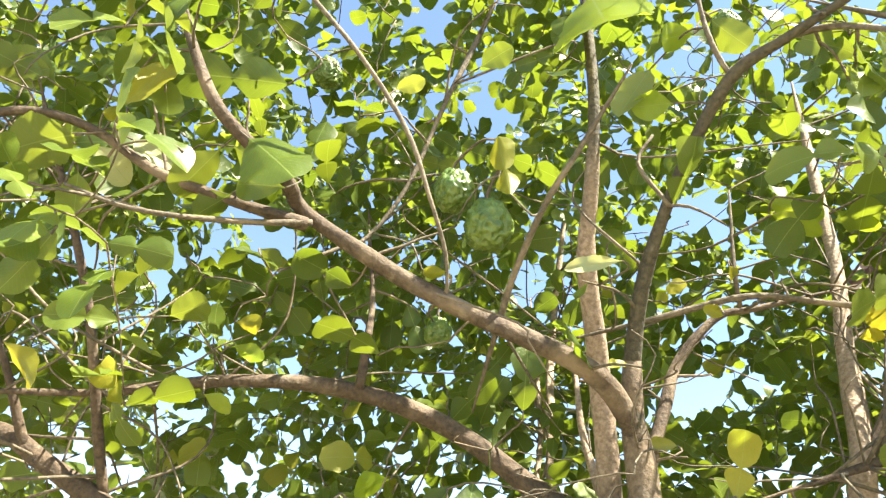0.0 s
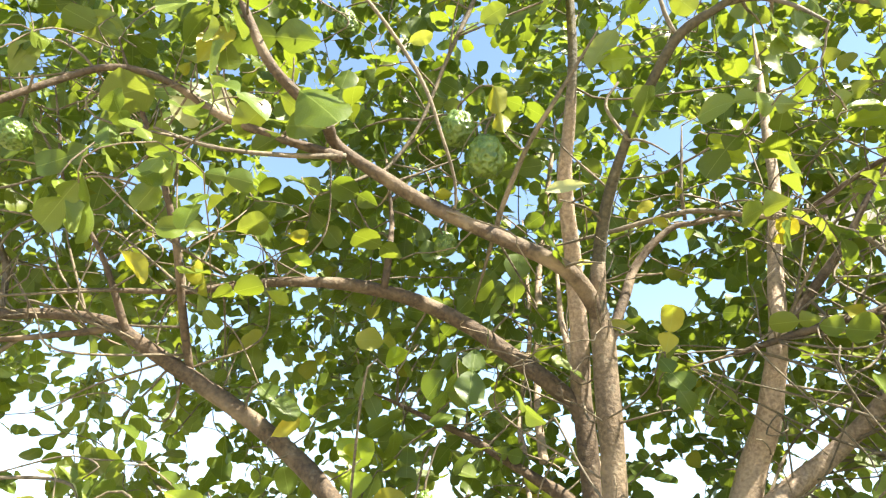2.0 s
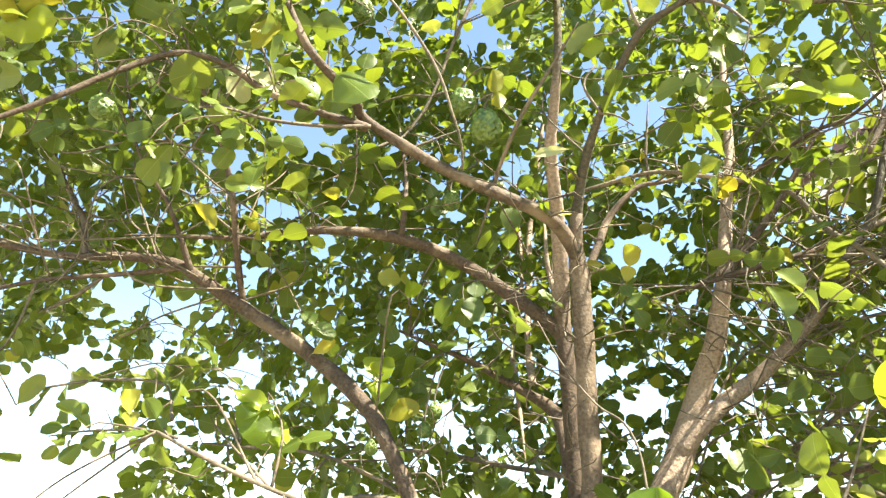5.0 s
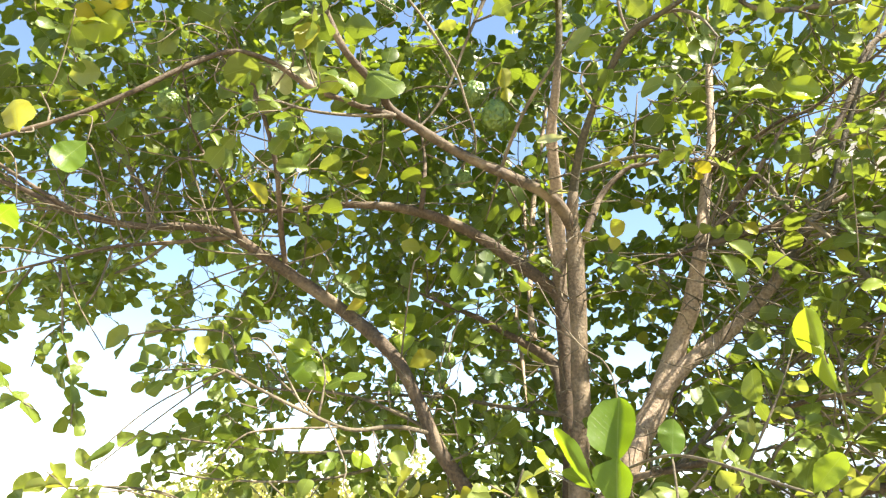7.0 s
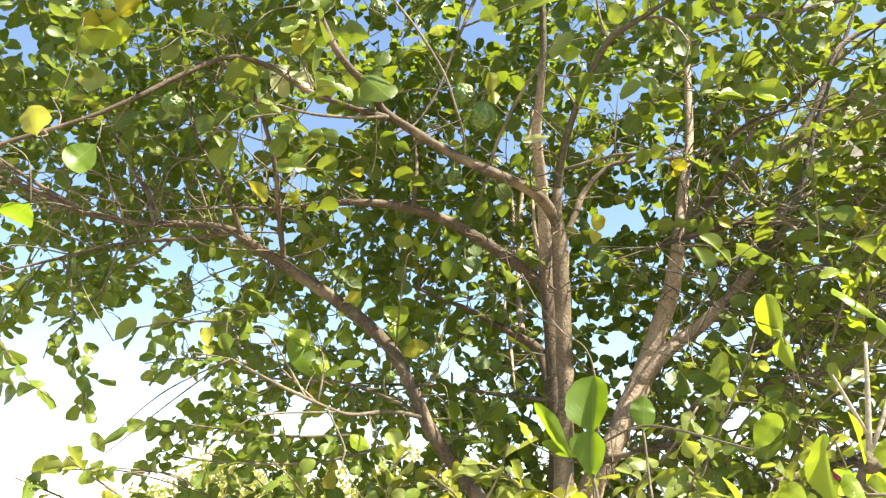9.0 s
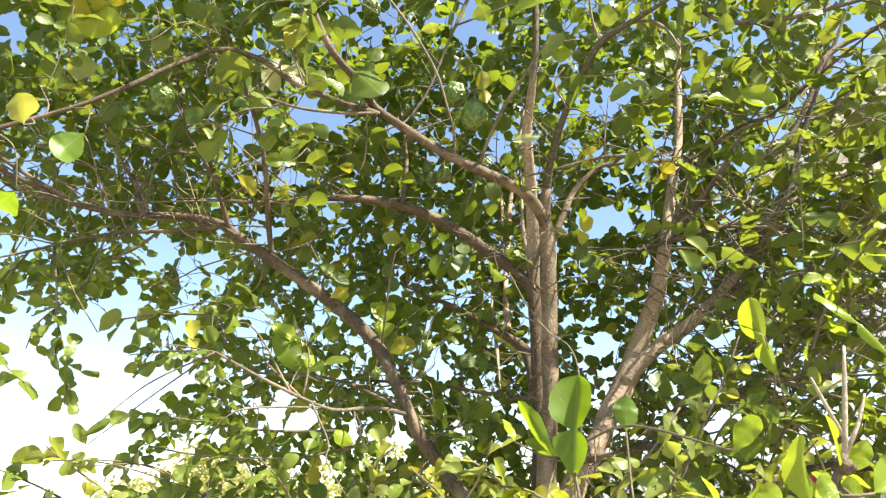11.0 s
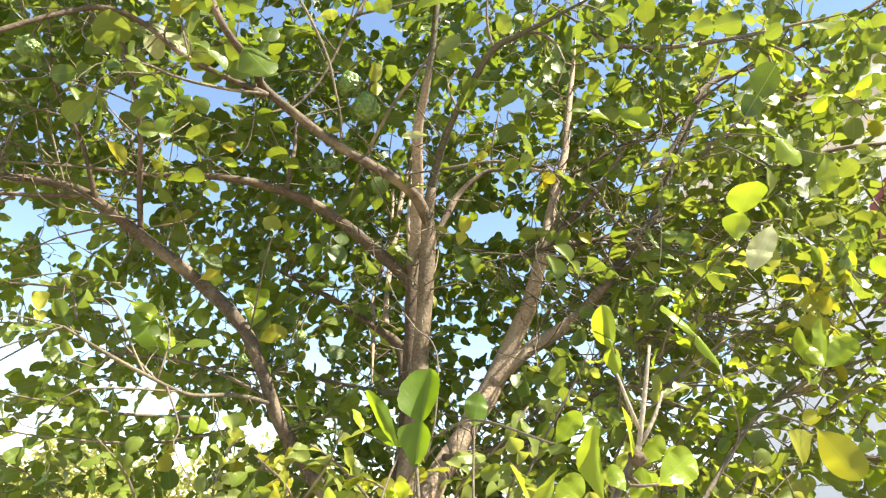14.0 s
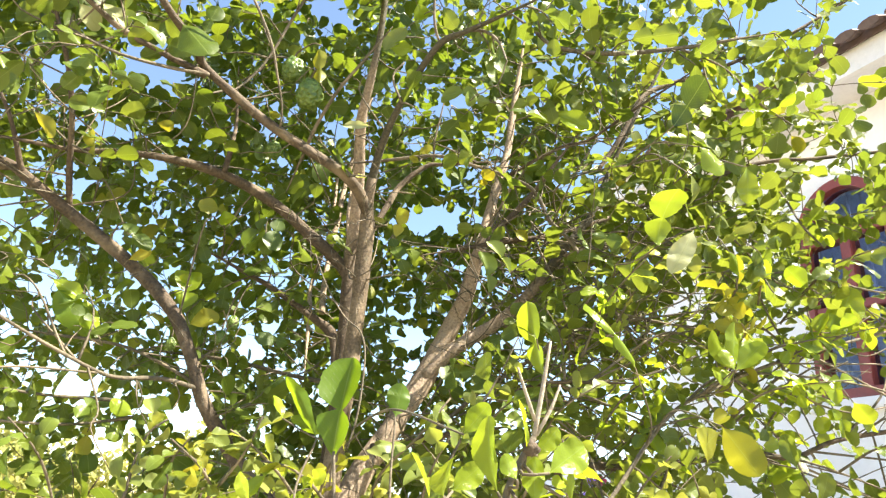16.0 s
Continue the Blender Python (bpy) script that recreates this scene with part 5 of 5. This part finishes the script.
near_leaf((1.129, 1.204, 2.176), (1.083, 1.179, 2.169), (0.49, 0.54, 0.63), 1, LEAF_YELLOW, 1.80)
near_leaf((1.169, 1.249, 2.147), (1.199, 1.248, 2.104), (0.85, 0.88, 0.93), 1, LEAF_YELLOW, 1.20)
near_leaf((-0.766, 1.150, 2.408), (-0.872, 1.142, 2.311), (-0.57, 0.25, 0.73), 2, LEAF_YELLOW, 1.00)
near_leaf((-0.776, 1.158, 2.330), (-0.906, 1.174, 2.348), (-0.67, 0.72, 0.68), 1, LEAF_YOUNG, 1.10)
near_leaf((-0.895, 1.158, 2.199), (-0.820, 1.148, 2.195), (0.71, -0.19, -0.10), 1, LEAF_PALE, 1.40)
near_leaf((-0.738, 1.223, 2.286), (-0.691, 1.203, 2.331), (0.40, -0.44, -0.01), 1, LEAF_PALE, 1.30)
near_leaf((-0.726, 0.894, 1.888), (-0.774, 0.901, 1.977), (-0.65, 0.80, 0.69), 1, LEAF_YELLOW, 1.00)
near_leaf((-0.762, 1.094, 1.992), (-0.815, 1.079, 1.925), (-0.43, 0.81, 0.72), 1, LEAF_DEEP, 1.80)
near_leaf((-0.873, 1.087, 1.861), (-0.956, 1.126, 1.835), (0.61, -0.56, -0.48), 1, LEAF_DEEP, 1.90)
near_leaf((-0.816, 1.349, 1.639), (-0.770, 1.348, 1.694), (0.61, -0.57, 0.12), 1, LEAF_PALE, 0.90)
near_leaf((-0.681, 1.362, 1.688), (-0.784, 1.375, 1.681), (0.54, -0.81, -0.21), 1, LEAF_PALE, 0.60)
near_leaf((-0.494, 1.383, 1.701), (-0.579, 1.408, 1.717), (-0.40, 0.57, 0.82), 1, LEAF_ONE, 1.20)
near_leaf((-0.549, 1.371, 1.681), (-0.626, 1.395, 1.682), (0.40, -0.83, -0.19), 1, LEAF_ONE, 1.20)
near_leaf((-0.850, 1.214, 1.356), (-0.776, 1.181, 1.360), (-0.59, 0.60, 0.43), 1, LEAF_ONE, 1.10)
near_leaf((-0.700, 1.186, 1.400), (-0.653, 1.190, 1.429), (-0.62, 0.92, 0.48), 1, LEAF_ONE, 0.60)
near_leaf((-0.731, 1.197, 1.363), (-0.775, 1.192, 1.381), (0.52, -0.67, 0.18), 1, LEAF_YELLOW, 1.20)
near_leaf((-0.701, 1.204, 1.350), (-0.739, 1.199, 1.345), (-0.41, 0.64, 0.27), 1, LEAF_ONE, 1.50)
near_leaf((-0.706, 1.215, 1.388), (-0.716, 1.184, 1.423), (0.55, -1.11, 0.10), 1, LEAF_PALE, 0.90)
near_leaf((-0.449, 1.405, 1.669), (-0.381, 1.415, 1.639), (0.35, -0.63, 0.08), 1, LEAF_YOUNG, 0.90)
near_leaf((-0.385, 1.427, 1.642), (-0.345, 1.419, 1.562), (-0.45, 0.61, 0.45), 1, LEAF_YOUNG, 0.80)
near_leaf((0.301, 0.666, 1.342), (0.326, 0.657, 1.374), (-0.06, -1.01, 0.09), 1, LEAF_YOUNG, 1.00)
near_leaf((0.557, 1.388, 2.191), (0.640, 1.386, 2.198), (0.05, -0.84, -0.45), 1, LEAF_YOUNG, 0.70)
near_leaf((0.648, 1.394, 2.195), (0.726, 1.397, 2.198), (0.38, 0.91, 0.81), 1, LEAF_YOUNG, 0.90)
near_leaf((0.371, 1.426, 2.215), (0.429, 1.401, 2.165), (0.43, 1.03, 0.50), 1, LEAF_YOUNG, 0.80)
near_leaf((-0.217, 1.602, 1.740), (-0.245, 1.600, 1.761), (-0.15, 0.86, 0.54), 1, LEAF_YOUNG, 1.60)

# ---- the limes ----
def fruit(at, radius, long, hang, seed):
    """A warty green lime on its stalk; hang: the place on the wood where the stalk begins."""
    thing = tagged(new("makrut_lime"), FRUIT_LABEL[seed % 2], "fruit", group="limes hanging in the tree")
    thing.location = at
    bm = bmesh.new()
    bmesh.ops.create_icosphere(bm, subdivisions=5, radius=1.0)
    shift = Vector((seed * 3.1, seed * 1.7, 0.4))
    for v in bm.verts:
        d = v.co.normalized()
        wart = noise.noise(d * 2.2 + shift) * 0.4 - abs(noise.noise(d * 4.0 + shift)) * 1.1 + 0.35
        neck = 1 + 0.16 * max(0.0, d.z) ** 6 - 0.10 * max(0.0, -d.z) ** 10
        v.co = Vector((d.x * radius, d.y * radius, d.z * radius * long)) * neck * (0.88 + 0.27 * wart)
    part("rind", bm, RIND, thing, smooth=True)
    top = Vector((0, 0, radius * long * 1.1))
    end = Vector(hang) - Vector(at)
    nodes = [(*(top * 0.9), 0.0026), (*(top + Vector((0, 0, 0.012))), 0.0022), (*(top.lerp(end, 0.6) + Vector((0, 0, 0.02))), 0.0019), (*end, 0.0018)]
    v, f = tube(spline(nodes, 0.008), 8)
    finish("stalk", mesh_of("stalk", v, f), TWIG, thing, "thin green-brown stalk")


FRUIT_LABEL = ["warty bumpy green makrut lime hanging among leaves", "knobbly dark green lime hanging from a twig"]
k = Mat("lime_rind")
co = k.coords()
pore = k.noise(420.0, 2.0, co)
blotch = k.noise(45.0, 4.0, co)
c = k.ramp(blotch, (0.3, (0.042, 0.088, 0.012)), (0.72, (0.150, 0.205, 0.032)))
c = k.mix(k.ramp(pore, (0.55, (0, 0, 0)), (0.7, (0.25, 0.25, 0.25))), c, (0.24, 0.30, 0.10))
k.link(c, k.b.inputs["Base Color"])
k.b.inputs["Roughness"].default_value = 0.42
k.bump(k.maths("ADD", pore, blotch), 0.3, 0.002)
RIND = k.m
fruit((0.014, 1.430, 2.202), 0.0352, 1.18, (0.05, 1.38, 2.27), 0)
fruit((-0.035, 1.450, 2.280), 0.0319, 1.12, (0.03, 1.4, 2.33), 1)
fruit((-0.080, 1.620, 2.138), 0.0228, 1.15, (-0.06, 1.6, 2.2), 2)
fruit((-0.688, 1.220, 2.162), 0.0272, 1.00, (-0.6, 1.13, 2.19), 3)
fruit((-0.149, 1.720, 1.641), 0.0176, 1.05, (-0.12, 1.72, 1.78), 4)
fruit((-0.130, 1.740, 1.685), 0.0172, 1.20, (-0.1, 1.75, 1.8), 5)
fruit((-0.295, 1.550, 2.662), 0.0293, 1.20, (-0.2, 1.5, 2.65), 6)
fruit((0.423, 1.500, 2.631), 0.0280, 1.15, (0.36, 1.48, 2.6), 7)
fruit((-0.238, 1.600, 1.591), 0.0131, 1.20, (-0.23, 1.58, 1.66), 8)


# ---- the house beside the garden ----
PLASTER = plain("white_plaster", (0.88, 0.86, 0.91), 0.85, 1.5, 0.07, bump=0.004)
TILE = plain("roof_tile", (0.13, 0.085, 0.075), 0.8, 5.0, 0.35, bump=0.004)
RED = plain("red_brown_paint", (0.23, 0.045, 0.04), 0.45, 12.0, 0.2)
SOFFIT = plain("soffit_board", (0.80, 0.78, 0.82), 0.7, 4.0, 0.1)
k = Mat("window_glass")
k.link(k.ramp(k.noise(2.0, 3.0, k.coords()), (0.3, (0.72, 0.78, 0.93)), (0.7, (0.80, 0.86, 0.98))), k.b.inputs["Base Color"])
k.b.inputs["Roughness"].default_value = 0.03
k.b.inputs["Transmission Weight"].default_value = 1.0
k.b.inputs["IOR"].default_value = 1.45
GLASS = k.m
CURTAIN = plain("curtain", (0.26, 0.28, 0.46), 0.9, 14.0, 0.3)

house = tagged(new("house"), "white plastered house with dark tiled roof and red-brown arched window", "house")
house.matrix_world = pose(3.64, 3.37, 0, 0, 0, 17.7)
# in the house's own frame y runs along the wall, away from the garden's front, and the wall's face is at x = 0
Y0, Y1, EAVE, DEPTH = -2.7, 2.3, 4.13, 6.5
W0, W1, WB, WT = 0.17, 0.87, 2.06, 3.60
SPRING, BAR = 3.20, 2.64  # where the window's arch begins, and its lower glazing bar


def slab(name, lo, hi, material, parent, label="", bevel=0.0):
    return part(name, box(bmesh.new(), lo, hi, bevel), material, parent, label)


for lo, hi in (((0, Y0, -0.1), (0.22, W0, EAVE)), ((0, W1, -0.1), (0.22, Y1, EAVE)), ((0, W0, -0.1), (0.22, W1, WB)), ((0, W0, WT), (0.22, W1, EAVE)),
               ((0.22, Y1 - 0.22, -0.1), (DEPTH, Y1, EAVE)), ((0.22, Y0, -0.1), (DEPTH, Y0 + 0.22, EAVE)), ((DEPTH - 0.22, Y0 + 0.22, -0.1), (DEPTH, Y1 - 0.22, EAVE))):
    slab("wall", lo, hi, PLASTER, house, "white plastered wall")
slab("floor_slab", (0.22, Y0 + 0.22, 1.9), (DEPTH - 0.22, Y1 - 0.22, 2.0), SOFFIT, house)
slab("ceiling_slab", (0.22, Y0 + 0.22, EAVE - 0.1), (DEPTH - 0.22, Y1 - 0.22, EAVE), SOFFIT, house)
slab("fascia", (-0.46, Y0 - 0.3, EAVE - 0.10), (-0.42, Y1 + 0.3, EAVE + 0.12), SOFFIT, house, "pale eaves board")
slab("soffit", (-0.42, Y0 - 0.3, EAVE + 0.002), (0.3, Y1 + 0.3, EAVE + 0.03), SOFFIT, house)
bm = bmesh.new()
for a, b in (((-0.5, EAVE + 0.05), (DEPTH / 2, EAVE + 2.0)), ((DEPTH + 0.5, EAVE + 0.05), (DEPTH / 2, EAVE + 2.0))):
    vs = [bm.verts.new((x, y, z + h)) for x, z in (a, b) for y in (Y0 - 0.35, Y1 + 0.35) for h in (0, 0.06)]
    for q in ((0, 1, 3, 2), (4, 5, 7, 6), (0, 1, 5, 4), (2, 3, 7, 6), (0, 2, 6, 4), (1, 3, 7, 5)):
        bm.faces.new([vs[i] for i in q])
roof = part("roof", bm, TILE, house, "dark brown tiled roof")
slope = math.atan2(1.95, DEPTH / 2 + 0.5)
bm = bmesh.new()
bmesh.ops.create_cone(bm, cap_ends=True, segments=10, radius1=0.070, radius2=0.062, depth=0.42)
for v in bm.verts:
    v.co.z, v.co.x = v.co.x * 0.42, v.co.z
tile_mesh = bpy.data.meshes.new("tile")
bm.to_mesh(tile_mesh)
bm.free()
tile_mesh.materials.append(TILE)
for row in range(3):
    for n in range(int((Y1 - Y0 + 0.5) / 0.16)):
        t = new("tile", tile_mesh)
        t.parent = roof
        run = -0.42 + row * 0.36
        t.matrix_basis = pose(run, Y0 - 0.25 + n * 0.16, EAVE + 0.11 + (run + 0.5) * math.tan(slope) + 0.01 * random.random(), 0, -math.degrees(slope) + 3, random.uniform(-1.5, 1.5))

window = new("window")
window.parent = house
fr = 0.07
MID, HALF_W, RISE = (W0 + W1) / 2, (W1 - W0) / 2, WT - SPRING


def arch(inset, steps=24):
    """Points along the window's arched head, set in from its outer edge."""
    return [(MID + (HALF_W - inset) * math.cos(a), SPRING + (RISE - inset) * math.sin(a)) for a in np.linspace(math.pi, 0, steps)]


def extrude(bm, outline, x0, x1):
    """A flat outline in y and z, given depth from x0 to x1."""
    front, back = ([bm.verts.new((x, y, z)) for y, z in outline] for x in (x0, x1))
    bm.faces.new(front)
    bm.faces.new(back[::-1])
    for n in range(len(outline)):
        m = (n + 1) % len(outline)
        bm.faces.new((front[m], front[n], back[n], back[m]))


for half, side in ((arch(0, 25)[:13], W0), (arch(0, 25)[12:][::-1], W1)):
    bm = bmesh.new()
    extrude(bm, half + [(MID, WT + 0.004), (side, WT + 0.004)], 0.0, 0.22)
    bmesh.ops.recalc_face_normals(bm, faces=bm.faces)
    part("wall", bm, PLASTER, house, "white plastered wall over the arched window")
bm = bmesh.new()
for lo, hi in (((-0.03, W0, WB), (0.10, W0 + fr, SPRING)), ((-0.03, W1 - fr, WB), (0.10, W1, SPRING)), ((-0.03, W0 + fr, WB), (0.10, W1 - fr, WB + fr)),
               ((-0.025, W0 + fr, SPRING - 0.05), (0.095, W1 - fr, SPRING + 0.03)),
               ((-0.02, MID - 0.04, WB + fr), (0.09, MID + 0.04, SPRING - 0.05)),
               ((-0.015, W0 + fr, BAR), (0.085, MID - 0.04, BAR + 0.06)), ((-0.015, MID + 0.04, BAR), (0.085, W1 - fr, BAR + 0.06))):
    box(bm, lo, hi, 0.006)
outer, inner = arch(0.002), arch(fr)
for n in range(len(outer) - 1):
    extrude(bm, [outer[n], outer[n + 1], inner[n + 1], inner[n]], -0.03, 0.10)
part("window_frame", bm, RED, window, "red-brown painted frame with an arched head")
slab("window_sill", (-0.09, W0 - 0.08, WB - 0.07), (0.02, W1 + 0.08, WB - 0.003), PLASTER, window, "", 0.008)
for y0, y1 in ((W0 + fr, MID - 0.04), (MID + 0.04, W1 - fr)):
    for z0, z1 in ((WB + fr, BAR), (BAR + 0.06, SPRING - 0.05)):
        slab("pane", (0.035, y0, z0), (0.041, y1, z1), GLASS, window, "blue-tinted reflecting glass").visible_shadow = False
bm = bmesh.new()
extrude(bm, [(y, max(z, SPRING + 0.03)) for y, z in arch(fr + 0.002)][1:-1], 0.035, 0.041)
part("pane", bm, GLASS, window, "arched pane of blue-tinted glass").visible_shadow = False
bm = bmesh.new()
cy = np.linspace(W0 - 0.05, W1 + 0.05, 90)
cx = 0.27 + 0.025 * np.sin(cy * 70) + 0.01 * np.sin(cy * 27)
rows = [[bm.verts.new((x, y, z)) for x, y in zip(cx, cy)] for z in (WB, WT)]
for i in range(len(cy) - 1):
    bm.faces.new((rows[0][i], rows[0][i + 1], rows[1][i + 1], rows[1][i]))
part("curtain", bm, CURTAIN, window, "blue-grey pleated curtain", True)

garden_wall = slab("garden_wall", (0.05, Y1 + 0.01, -0.1), (0.2, Y1 + 6.0, 1.75), PLASTER, None, "", 0.01)
garden_wall.matrix_world = house.matrix_world
tagged(garden_wall, "low white plastered garden wall beside the house", "wall", kind="structure")


# ---- shrubs across the garden ----
def shrub(at, height, spread, seed):
    thing = tagged(new("shrub"), "sunlit yellow-green bushy shrub at the garden's far edge", "shrub", group="shrubs at the far edge")
    thing.location = at
    own = np.random.default_rng(seed)
    tv, tf, start = [], [], 0
    for n in range(7):
        ang, lean = own.uniform(0, 6.28), own.uniform(0.2, 0.7) * spread
        tip = np.array([math.cos(ang) * lean, math.sin(ang) * lean, height * own.uniform(0.6, 0.95)])
        v, f = tube(spline([(0, 0, -0.05, 0.05), (tip[0] * 0.3, tip[1] * 0.3, tip[2] * 0.45, 0.035), (*tip, 0.01)], 0.15), 6)
        tv.append(v)
        tf.append(f + start)
        start += len(v)
    finish("stems", mesh_of("stems", np.vstack(tv), np.vstack(tf)), BARK, thing)
    count = 2600
    clumps = own.normal(0, 1, (60, 3)) * (spread * 0.42, spread * 0.42, height * 0.22) + (0, 0, height * 0.6)
    p = clumps[own.integers(0, 60, count)] + own.normal(0, 1, (count, 3)) * 0.16
    p = p[p[:, 2] > 0.1]
    turn = frames_for(own.normal(0, 1, p.shape), own.normal(0, 0.6, p.shape) + (0, 0, 0.7))
    pick = own.integers(0, len(SINGLE), len(p))
    tagged(finish("leaves", leaf_mass("leaves", SINGLE, pick, p, turn, own.uniform(0.09, 0.17, len(p)), np.zeros(3)), LEAF_FAR_HAZED, thing), kind="stuff")


for n, (x, y, h, w) in enumerate([(-7.6, 14.8, 1.7, 1.1), (-6.2, 14.6, 2.35, 1.5), (-4.6, 13.8, 1.9, 1.3), (-3.0, 14.8, 2.1, 1.4), (-1.2, 14.2, 1.8, 1.3), (0.6, 15.0, 1.9, 1.4)]):
    shrub((x, y, 0), h, w, 300 + n)


# ---- the flowering bush beside the garden wall ----
PETAL = {"purple": plain("purple_petal", (0.30, 0.16, 0.62), 0.6, 60.0, 0.25), "red": plain("red_petal", (0.55, 0.05, 0.10), 0.6, 60.0, 0.25)}


def blossom(parent, at, size, colour, seed):
    """Five rounded petals round a small raised centre."""
    own = np.random.default_rng(seed)
    bm = bmesh.new()
    tilt = Matrix.Rotation(own.uniform(0.6, 1.3), 3, "X")
    for n in range(5):
        turn = Matrix.Rotation(n * 1.2566 + own.uniform(-0.15, 0.15), 3, "Z")
        rim = [bm.verts.new(tilt @ (turn @ Vector((0.42 * math.sin(a), 0.55 - 0.45 * math.cos(a), 0.16 * (1 - math.cos(a))))) * size) for a in np.linspace(0, 2 * math.pi, 10)[:-1]]
        bm.faces.new(rim)
    for v in bmesh.ops.create_icosphere(bm, subdivisions=1, radius=0.16 * size)["verts"]:
        v.co = tilt @ (v.co + Vector((0, 0, 0.1 * size)))
    ob = part("blossom", bm, PETAL[colour], parent, colour + " blossom", True)
    ob.location = at
    return ob


def flowering_bush(at, height, seed):
    thing = tagged(new("flowering_bush"), "leafy green bush with purple and red blossoms", "bush")
    thing.location = at
    own = np.random.default_rng(seed)
    base, way = [], []
    for n in range(9):
        ang, lean = own.uniform(0, 6.28), own.uniform(0.1, 0.45)
        tip = np.array([math.cos(ang) * lean, math.sin(ang) * lean, height * own.uniform(0.75, 1.0)])
        line = spline([(0, 0, -0.05, 0.012), (tip[0] * 0.35, tip[1] * 0.35, tip[2] * 0.5, 0.008), (*tip, 0.003)], 0.05)
        v, f = tube(line, 6)
        finish("stem", mesh_of("stem", v, f), TWIG, thing)
        for q in line[len(line) // 3 :, :3]:
            for _ in range(3):
                base.append(q + own.normal(0, 0.02, 3))
                way.append(own.normal(0, 1, 3))
        for m in range(3):
            blossom(thing, Vector(tip) + Vector(own.normal(0, 0.06, 3)), own.uniform(0.03, 0.05), "red" if (n + m) % 4 == 0 else "purple", seed * 50 + n * 3 + m)
    base, way = np.array(base), np.array(way)
    turn = frames_for(way, own.normal(0, 0.5, way.shape) + (0, 0, 0.8))
    tagged(finish("leaves", leaf_mass("leaves", SINGLE, own.integers(0, len(SINGLE), len(base)), base, turn, own.uniform(0.06, 0.11, len(base)), np.zeros(3)), LEAF, thing), kind="stuff")


flowering_bush((1.55, 4.3, 0.0), 1.56, 61)
